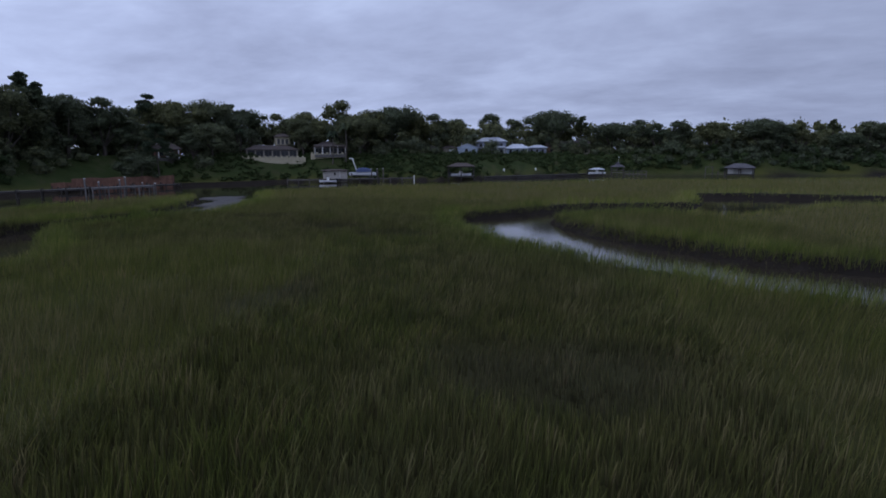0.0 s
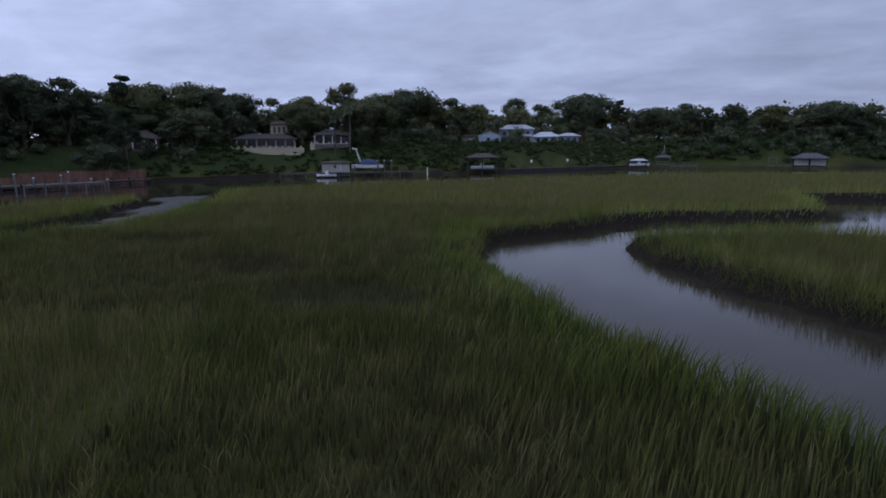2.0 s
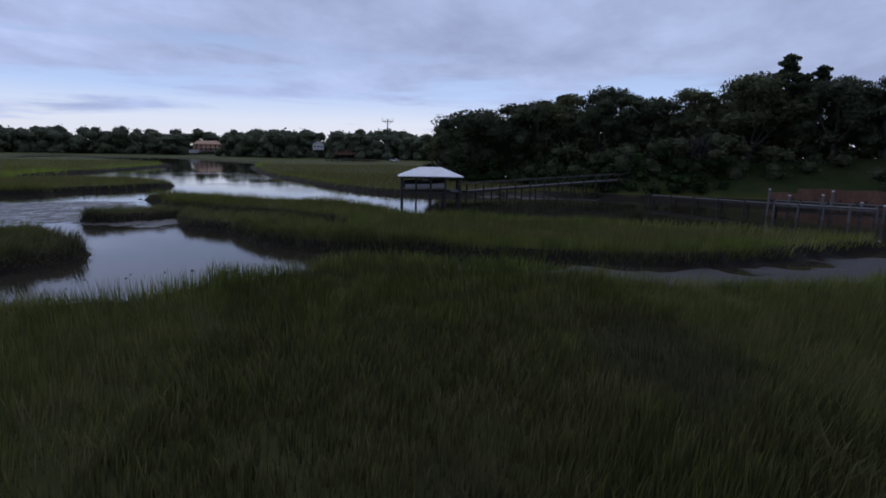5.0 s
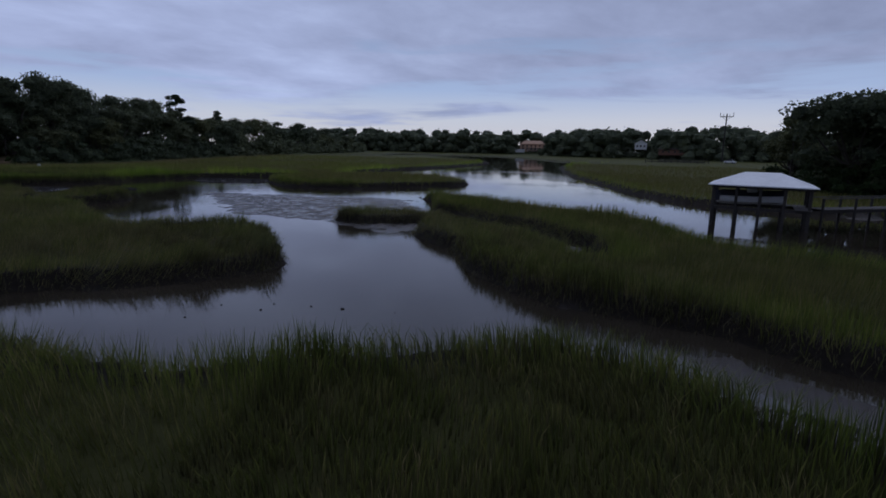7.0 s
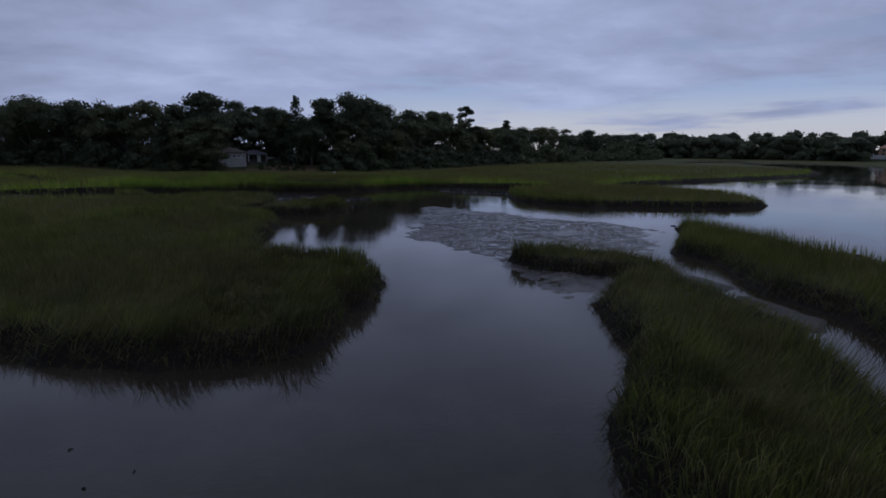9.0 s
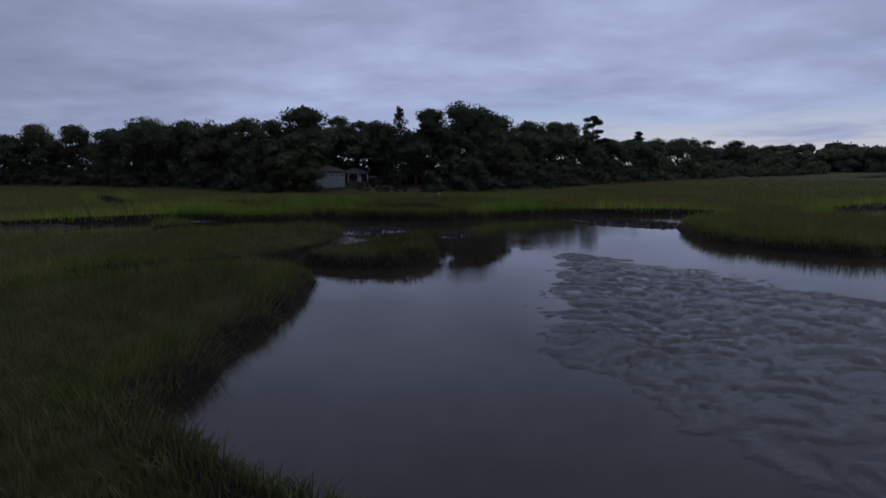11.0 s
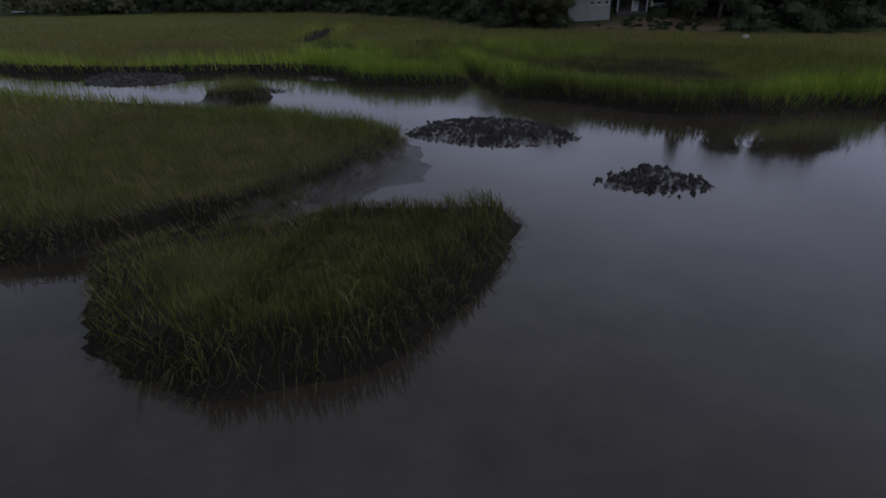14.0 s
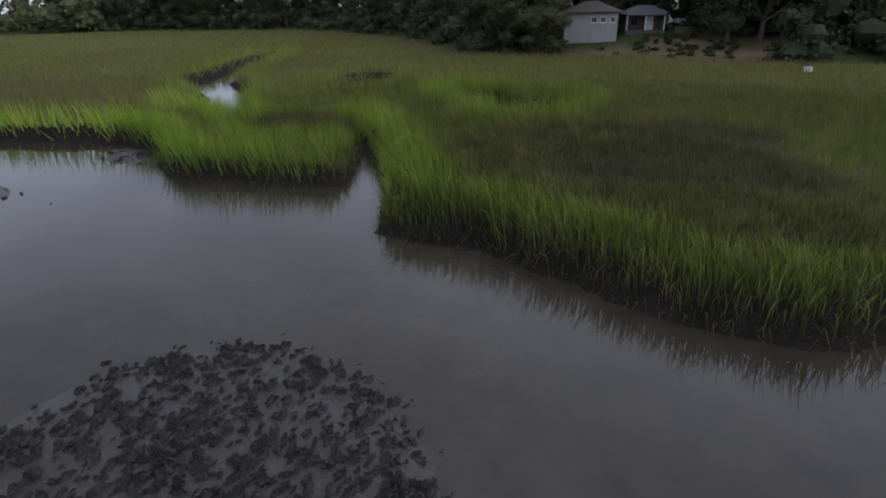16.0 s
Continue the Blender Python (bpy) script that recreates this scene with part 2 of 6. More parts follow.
# ---- the plan: water, islands, mud and upland ----
def smooth(points, steps=4, closed=True):
    """A soft curve through the corners of a plan outline."""
    p = np.array(points, float)
    n = len(p)
    out = []
    for i in range(n if closed else n - 1):
        a, b, c, d = (p[(i + k) % n] if closed else p[min(max(i + k, 0), n - 1)] for k in (-1, 0, 1, 2))
        for s in range(steps):
            t = s / steps
            out.append(0.5 * (2 * b + (c - a) * t + (2 * a - 5 * b + 4 * c - d) * t * t + (3 * b - a - 3 * c + d) * t ** 3))
    if not closed:
        out.append(p[-1])
    return np.array(out)


def seg_dist(x, y, a, b):
    d = b - a
    t = np.clip(((x - a[0]) * d[0] + (y - a[1]) * d[1]) / max(d @ d, 1e-9), 0, 1)
    return np.hypot(x - a[0] - t * d[0], y - a[1] - t * d[1]), t


def inside(x, y, outline):
    """Distance to an outline: positive inside it, negative outside."""
    best = np.full(x.shape, 1e9)
    odd = np.zeros(x.shape, bool)
    for a, b in zip(outline, np.roll(outline, -1, 0)):
        d, _ = seg_dist(x, y, a, b)
        np.minimum(best, d, out=best)
        if a[1] != b[1]:
            odd ^= ((a[1] > y) != (b[1] > y)) & (x < (b[0] - a[0]) * (y - a[1]) / (b[1] - a[1]) + a[0])
    return np.where(odd, best, -best)


def along(x, y, line, widths):
    """The same for a channel given by its middle line and its widths."""
    best = np.full(x.shape, -1e9)
    for a, b, wa, wb in zip(line, line[1:], widths, widths[1:]):
        d, t = seg_dist(x, y, np.array(a, float), np.array(b, float))
        np.maximum(best, (wa + (wb - wa) * t) / 2 - d, out=best)
    return best


RIVER = smooth([(420, 270), (150, 188), (60, 163), (28, 152), (2, 139), (-18, 124), (-36, 110), (-46, 99), (-52, 90), (-55, 82), (-60, 75), (-63, 66),
                (-64, 54), (-65, 44), (-66, 36), (-72, 30), (-77, 24), (-78, 12), (-79, -5), (-80, -16), (-84, -26), (-92, -40), (-104, -52), (-122, -64),
                (-160, -76), (-215, -98), (-270, -150), (-320, -230), (-350, -262), (-400, -240), (-360, -180), (-290, -96), (-225, -64),
                (-165, -30), (-136, -8), (-111, 12), (-101, 26), (-103, 40), (-108, 52), (-105, 62), (-102, 78), (-101, 96), (-97, 108),
                (-86, 120), (-77, 136), (-45, 150), (0, 196), (44, 200), (84, 212), (160, 232), (420, 320)])
BASIN = smooth([(-27.5, 18), (-29, 24), (-31.5, 29.5), (-36, 32.5), (-40, 36), (-42.3, 40), (-46, 40), (-46.5, 34), (-47.5, 30), (-50, 25.5), (-54, 21), (-56, 16),
                (-60, 13), (-66, 9), (-72, 3), (-78, -4), (-82, -14), (-80, -26), (-76, -32), (-77, -40), (-80, -46), (-88, -52), (-88, -58), (-78, -61),
                (-68, -60.5), (-62, -59), (-57, -55), (-52, -53.5), (-46, -55), (-41, -55.5), (-38, -60), (-34, -58), (-27, -57), (-20, -60.5),
                (-10, -57.5), (0, -53), (14, -49), (14, -43), (0, -40), (-14, -41), (-26, -42), (-32, -43), (-39, -42), (-42, -38),
                (-42, -32), (-42, -26), (-41.6, -20), (-41.9, -15.4), (-41.2, -9.5), (-40.4, -5), (-40.0, -1.6), (-42.6, 1.6), (-46, 4.4), (-47, 8), (-46, 12), (-43, 17.5), (-40, 19),
                (-36, 18), (-31, 15), (-28, 15)])
INNER_ISLANDS = [
    smooth([(-79, -45), (-75.5, -34), (-78, -26), (-86, -22), (-96, -19), (-105, -18.5), (-110, -26), (-114, -36), (-108, -46), (-96, -51), (-86, -50)]),
    smooth([(-56, 5.2), (-57, 9.0), (-60.5, 11.8), (-64, 11.2), (-60.5, 5.8)]),
    smooth([(-40.4, -24.3), (-43, -22.7), (-46, -22.6), (-48.0, -23.7), (-49.4, -26.2), (-50.0, -30.5), (-49.3, -33.4), (-46.6, -32.4), (-44.0, -30.8), (-42.0, -28.8), (-40.0, -26.4)]),
    smooth([(-21, -46), (-23.5, -46.2), (-24.5, -48), (-22.5, -50.5), (-20.5, -49)]),
]
EAST_BEND = smooth([(60, 24), (36, 27), (20, 29), (8, 34.5), (2.5, 37.5), (-2.5, 43), (-6.5, 48.5), (-9.2, 54), (-9.8, 60), (-6, 65), (-2, 71), (3, 75), (9, 77), (15, 80),
                    (18, 88), (18, 97), (26, 100), (50, 98), (90, 92), (90, 84), (50, 84), (31, 80), (25, 73.5), (18, 68), (9, 65.6), (3, 63.6), (-0.6, 61.2),
                    (0, 59), (3, 53), (7, 47.5), (13, 43), (22, 39), (40, 36), (60, 34)])
MUD_CREEK = ([(-59, 82), (-54, 77), (-48.5, 68), (-44.5, 60), (-43.2, 53), (-43.5, 46), (-44.5, 40), (-44, 34)], [9, 8.5, 8, 7.5, 7.2, 6.5, 5.5, 5])
GULLY = ([(-67, 8), (-64.5, 14), (-63.5, 20), (-60, 27), (-56, 31)], [5, 4, 4, 3, 1.5])
INLET = ([(-43, -21), (-38.8, -23.9), (-34, -22.3), (-28, -19.8)], [4.4, 3.2, 2.4, 1.0])
CREASE = ([(-38.6, -24.4), (-40.4, -28.3), (-42.6, -33)], [1.8, 0.4, 1.0])
FAR_REACH = ([(-238, -236), (-290, -243), (-330, -266), (-400, -318)], [8, 16, 20, 22])
FAR_POND = ([(-285, -96), (-262, -62), (-256, -26)], [13, 13, 9])
SOUTH_CREEK = ([(-30, -62), (-20, -68), (-15, -70.5), (-10, -77), (-2, -81), (5, -92), (16, -110)], [0.1, 0.1, 4.0, 4.2, 4.8, 3.8, 3.0])
NOTCH = ([(-37.5, -59), (-35, -63), (-31, -67)], [1.6, 0.8, 0.2])
POOLS = ([(-20.5, -82.5), (-18, -88)], [5.5, 4.8])
CUT = ([(-34, -79), (-39, -75.5), (-40, -80)], [4.4, 4.4, 2.6])
EAST_TAIL = ([(10, -46), (40, -50), (90, -40), (160, -60)], [8, 10, 10, 10])
MUDFLATS = [
    smooth([(-59, -29), (-64, -25), (-70, -15), (-76, -6), (-71, 2), (-68, 7), (-64, 13), (-58, 15), (-54.5, 14.5), (-54, 9.6), (-54.5, 4), (-53, 0), (-51, -5), (-51.5, -9), (-54, -15), (-57, -23)]),
    smooth([(-39, -42.5), (-43.4, -41.8), (-44.7, -39), (-45.3, -36), (-45.7, -33), (-45.4, -30.2), (-43, -28), (-39, -30), (-37.5, -36)]),
    smooth([(-27, 17), (-29, 24), (-32, 29), (-37, 31.5), (-41, 34), (-44, 33), (-46, 28), (-49, 22), (-48, 18), (-44, 20), (-40, 21), (-36, 19.5), (-31, 16.5)]),
    smooth([(-5, -44), (-12, -44), (-20, -46), (-25, -45), (-25, -42), (-10, -41)]),
    smooth([(-103, 40), (-108, 52), (-103, 62), (-98, 58), (-97, 46), (-99, 38)]),
    smooth([(-80, -44), (-74, -47), (-69, -53), (-71, -55.5), (-77, -52), (-83, -49)]),
]
BLUFF = smooth([(420, 322), (160, 236), (84, 216), (44, 203), (0, 199), (-44, 153), (-78, 138), (-88, 123), (-98, 112), (-104, 96), (-105, 78), (-108, 64),
                (-113, 54), (-122, 44), (-132, 27), (-160, 22), (-220, 30), (-330, 60), (-700, 160), (-700, 900), (420, 900)])
SOUTH = smooth([(260, -140), (140, -178), (70, -178), (10, -140), (-6, -122), (-20, -112), (-40, -112), (-56, -108), (-72, -112), (-88, -122), (-108, -145),
                (-128, -162), (-190, -218), (-300, -292), (-380, -370), (-400, -450), (-400, -900), (700, -900), (700, -140)])
FAR_WEST = smooth([(-560, 140), (-470, 20), (-440, -60), (-440, -160), (-480, -260), (-470, -330), (-420, -420), (-360, -520), (-900, -900), (-1500, 0), (-900, 200)])


def value_noise(x, y, scale, seed):
    """Soft random hills, from -1 to 1."""
    rs = np.random.RandomState(seed)
    tab = rs.rand(64, 64) * 2 - 1
    u, v = x / scale, y / scale
    i, j = np.floor(u).astype(int), np.floor(v).astype(int)
    a, b = u - i, v - j
    a, b = a * a * (3 - 2 * a), b * b * (3 - 2 * b)
    g = lambda p, q: tab[p % 64, q % 64]
    return (g(i, j) * (1 - a) + g(i + 1, j) * a) * (1 - b) + (g(i, j + 1) * (1 - a) + g(i + 1, j + 1) * a) * b


def ease(v, a, b):
    t = np.clip((v - a) / (b - a), 0, 1)
    return t * t * (3 - 2 * t)


def terrain(x, y):
    """Height, depth of land behind the bank (negative in the water), upland share and distance into the upland."""
    wet = np.maximum(inside(x, y, RIVER), inside(x, y, BASIN))
    for isle in INNER_ISLANDS:
        wet = np.minimum(wet, -inside(x, y, isle))
    wet = np.maximum(wet, inside(x, y, EAST_BEND))
    for line, widths in (MUD_CREEK, GULLY, INLET, CREASE, FAR_REACH, FAR_POND, SOUTH_CREEK, NOTCH, POOLS, CUT, EAST_TAIL):
        wet = np.maximum(wet, along(x, y, line, widths))
    wet = wet + 0.45 * value_noise(x, y, 3.1, 3) + 0.30 * value_noise(x, y, 1.2, 4)
    land = -wet
    h = np.where(land > 0, -0.06 + 0.84 * ease(land, -0.1, 0.7), -0.06 - 0.55 * ease(wet, 0, 3.5))
    h = h + 0.06 * value_noise(x, y, 5.3, 5) * ease(land, 0.5, 2)
    flat = np.full(x.shape, -1e9)
    for m in MUDFLATS[1:]:
        flat = np.maximum(flat, inside(x, y, m))
    for line, widths in (MUD_CREEK, GULLY, CREASE, CUT, POOLS):
        flat = np.maximum(flat, along(x, y, line, widths) - 0.6)
    flat = flat + 1.3 * value_noise(x, y, 2.3, 6) + 0.7 * value_noise(x, y, 0.95, 7)
    ridges = 0.035 * np.abs(value_noise(x + 0.5 * y, y * 1.6, 1.3, 8)) + 0.022 * value_noise(x, y, 4.0, 9) + 0.028 * value_noise(x, y, 1.2, 10)
    share = ease(flat, -0.4, 1.8) * (land < 0.4)
    h = np.where(share > 0, np.maximum(h, h * (1 - share) + share * (np.where((y > 14) & (y < 34.5) & (x > -52), -0.10, np.where((y < -27) & (y > -43) & (x > -47) & (x < -38), 0.035, np.where(((y > 46) & (x < -40) | (y > 12) & (x < -54)) & (x > -68), 0.11, 0.006))) + ridges)), h)
    # the narrow creeks are drained and half dry
    share = share * np.where((y > 46) & (x > -66) | (y > 12) & (x < -54), 0.5, 1.0)
    b, s, w = inside(x, y, BLUFF), inside(x, y, SOUTH), inside(x, y, FAR_WEST)
    rise = np.where(b > 0, np.minimum(6.6, 0.60 * b) * ease(b, 0, 4) + 0.25 * value_noise(x, y, 9, 11) * ease(b, 2, 8), 0)
    # the lawn terrace behind the bulkhead, and the low woods by the pier
    rise = np.where(b > 0, rise * (0.72 + 0.28 * ease(y, 70, 112)) * (0.45 + 0.55 * ease(y, 40, 66) ) , 0)
    rise = rise + np.where(s > 0, np.minimum(2.6, 0.11 * s) + 0.2 * value_noise(x, y, 8, 12) * ease(s, 2, 8), 0) + np.where(w > 0, np.minimum(6, 0.05 * w), 0)
    h = np.where(rise > 0, np.maximum(h, 0.5) + rise, h)
    deep = np.maximum(np.maximum(b, s), w)
    return h, land, np.clip(deep / 3.0, 0, 1), deep, share


def lines(lo, hi, fine_lo, fine_hi, step, far_lo, far_hi, growth=1.09):
    mid = list(np.arange(lo, fine_lo, step)) + list(np.arange(fine_lo, fine_hi, 0.33)) + list(np.arange(fine_hi, hi + step, step))
    a, s = [], step
    while (a[-1] if a else lo) > far_lo:
        s *= growth
        a.append((a[-1] if a else lo) - s)
    b, s = [], step
    while (b[-1] if b else mid[-1]) < far_hi:
        s *= growth
        b.append((b[-1] if b else mid[-1]) + s)
    return np.array(a[::-1] + mid + b)


def grid_mesh(name, gx, gy, z):
    nx, ny = len(gx), len(gy)
    me = bpy.data.meshes.new(name)
    co = np.empty((ny, nx, 3), np.float32)
    co[..., 0], co[..., 1], co[..., 2] = gx[None], gy[:, None], z
    i = (np.arange(ny - 1)[:, None] * nx + np.arange(nx - 1)).ravel()
    quads = np.stack([i, i + 1, i + nx + 1, i + nx], 1).astype(np.int32)
    me.vertices.add(nx * ny)
    me.vertices.foreach_set("co", co.ravel())
    me.loops.add(quads.size)
    me.loops.foreach_set("vertex_index", quads.ravel())
    me.polygons.add(len(quads))
    me.polygons.foreach_set("loop_start", np.arange(0, quads.size, 4, dtype=np.int32))
    me.polygons.foreach_set("use_smooth", np.ones(len(quads), bool))
    me.update(calc_edges=True)
    return me


gx, gy = lines(-100, 26, -64, -19, 0.75, -2400, 2400), lines(-100, 112, -63, 36, 0.75, -2400, 2400)
X, Y = np.meshgrid(gx, gy)
H, LAND, UP, DEEP, WET = terrain(X, Y)
ground_mesh = grid_mesh("ground", gx, gy, H)
ground_mesh.attributes.new("upland", "FLOAT", "POINT").data.foreach_set("value", UP.astype(np.float32).ravel())
ground_mesh.attributes.new("wet", "FLOAT", "POINT").data.foreach_set("value", WET.astype(np.float32).ravel())
bare = np.exp(-((X + 47) / 9) ** 2 - ((Y + 119) / 8) ** 2) + 0.8 * np.exp(-((X + 36) / 6) ** 2 - ((Y + 114) / 4) ** 2)
ground_mesh.attributes.new("bare", "FLOAT", "POINT").data.foreach_set("value", np.clip(1.15 * bare + (0.55 * value_noise(X, Y, 2.5, 14) + 0.4 * value_noise(X, Y, 0.9, 15)) * (bare > 0.1), 0, 1).astype(np.float32).ravel())
ground_mesh.materials.append(SOIL)
ground = tagged(new("ground", ground_mesh), "dark wet marsh mud rising to wooded banks", "ground", kind="structure")
wx = np.array([-2400, -600, -200, -60, 0, 60, 200, 600, 2400.0])
water_mesh = grid_mesh("water", wx, wx, np.zeros((9, 9)))
water_mesh.materials.append(WATER)
water = tagged(new("water", water_mesh), "still brown tidal creek water", "water", kind="structure")

# the rippled flats in the basin, laid finer than the rest
def fine_flat(label, outline, box, step, lift, rill, seed, reach=2.6):
    fx, fy = np.arange(box[0], box[1], step), np.arange(box[2], box[3], step)
    FX, FY = np.meshgrid(fx, fy)
    fd = inside(FX, FY, outline) + 0.9 * value_noise(FX, FY, 2.1, seed) + 0.6 * value_noise(FX, FY, 0.8, seed + 1) + 0.35 * value_noise(FX, FY, 0.37, seed + 8)
    wx, wy = FX + 0.7 * value_noise(FX, FY, 1.9, seed + 2), FY + 0.9 * value_noise(FX, FY, 2.3, seed + 3)
    rills = np.abs(value_noise(wx + 0.35 * wy, wy * 2.1, 1.5, seed + 4)) + 0.8 * np.abs(value_noise(wx, wy * 1.7, 0.6, seed + 5))
    fz = -0.10 + ease(fd, -0.8, reach) * (lift + rill * np.minimum(rills, 0.8) + 0.05 * value_noise(FX, FY, 5.0, seed + 6)) + 0.014 * value_noise(FX, FY, 0.33, seed + 7)
    me = grid_mesh("mud_flat", fx, fy, fz)
    me.attributes.new("wet", "FLOAT", "POINT").data.foreach_set("value", np.ones(FX.size, np.float32))
    me.materials.append(SOIL)
    return tagged(new("mud_flat", me), label, "mud", kind="structure")


fine_flat("wet rippled grey mud flat between shallow rills", MUDFLATS[0], (-79, -48.5, -31.5, 17.5), 0.17, 0.034, 0.25, 70)

# ---- cordgrass ----
STRETCH = smooth([(4, -6), (-3, 34), (-12, 46), (-30, 44), (-42, 35), (-48, 8), (-54, -12), (-54, -24), (-50, -46), (-46, -63)], 4, closed=False)


def off_stretch(x, y):
    best = np.full(x.shape, 1e9)
    for a, b in zip(STRETCH, STRETCH[1:]):
        np.minimum(best, seg_dist(x, y, a, b)[0], out=best)
    return best


def blade_mesh(name, x, y, z, tall, wide, lean_x, lean_y, hue, bank, bent, fallen=False, fade=None):
    """Every blade a tapered strip: of five corners where bent, of three where far."""
    n = len(x)
    turn = np.random.rand(n) * math.pi
    sx, sy = np.cos(turn) * wide / 2, np.sin(turn) * wide / 2
    k = 5 if bent else 3
    co = np.empty((n, k, 3), np.float32)
    tip = np.zeros((n, k), np.float32)
    co[:, 0] = np.stack([x - sx, y - sy, z], 1)
    co[:, 1] = np.stack([x + sx, y + sy, z], 1)
    # unbent blades painted paler at the foot, offsetting how dark they shade
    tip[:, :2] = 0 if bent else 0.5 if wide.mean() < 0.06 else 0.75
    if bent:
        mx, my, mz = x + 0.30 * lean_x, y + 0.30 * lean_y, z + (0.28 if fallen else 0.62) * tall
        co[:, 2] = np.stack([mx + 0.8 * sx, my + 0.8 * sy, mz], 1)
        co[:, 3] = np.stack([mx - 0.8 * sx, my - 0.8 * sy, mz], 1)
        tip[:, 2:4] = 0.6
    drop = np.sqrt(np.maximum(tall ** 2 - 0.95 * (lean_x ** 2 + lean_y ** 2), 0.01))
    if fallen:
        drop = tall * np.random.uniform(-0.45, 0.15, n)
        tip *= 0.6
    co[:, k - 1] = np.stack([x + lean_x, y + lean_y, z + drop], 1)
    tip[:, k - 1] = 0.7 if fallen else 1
    if fade is not None:
        tip *= fade[:, None]
    base = (np.arange(n) * k)[:, None]
    me = bpy.data.meshes.new(name)
    me.vertices.add(n * k)
    me.vertices.foreach_set("co", co.ravel())
    if bent:
        loops = (base + np.array([[0, 1, 2, 3, 3, 2, 4]])).astype(np.int32)
        starts = (np.arange(n) * 7)[:, None] + np.array([[0, 4]])
    else:
        loops = (base + np.array([[0, 1, 2]])).astype(np.int32)
        starts = (np.arange(n) * 3)[:, None]
    me.loops.add(loops.size)
    me.loops.foreach_set("vertex_index", loops.ravel())
    me.polygons.add(starts.size)
    me.polygons.foreach_set("loop_start", starts.astype(np.int32).ravel())
    me.update(calc_edges=True)
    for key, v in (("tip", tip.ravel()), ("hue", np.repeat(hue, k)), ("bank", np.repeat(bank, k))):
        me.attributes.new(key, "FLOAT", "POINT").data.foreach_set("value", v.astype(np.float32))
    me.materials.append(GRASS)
    return me


def lookup(field, x, y):
    """A terrain field read between the lines of its grid."""
    i = np.clip(np.searchsorted(gx, x) - 1, 0, len(gx) - 2)
    j = np.clip(np.searchsorted(gy, y) - 1, 0, len(gy) - 2)
    a, b = (x - gx[i]) / (gx[i + 1] - gx[i]), (y - gy[j]) / (gy[j + 1] - gy[j])
    return (field[j, i] * (1 - a) + field[j, i + 1] * a) * (1 - b) + (field[j + 1, i] * (1 - a) + field[j + 1, i + 1] * a) * b


WORN = [(3.0, 18.6, 4.6, 3.0), (-18.2, 45.2, 4.4, 1.9), (-11.4, 42.0, 3.4, 1.8), (-9.2, 23.6, 2.0, 2.4), (-28, 50.5, 4, 2), (-51, -65.5, 5, 4.4), (-47.5, -64, 4, 3), (-50, -71, 4, 3), (-28, -66, 4, 2.4)]



def worn_at(x, y):
    worn = np.zeros(x.shape)
    for cx, cy, rx, ry in WORN:
        worn = np.maximum(worn, ease(1.25 - np.hypot((x - cx) / rx, (y - cy) / ry) + 0.35 * value_noise(x, y, 2.2, 34), 0, 0.6))
    return worn


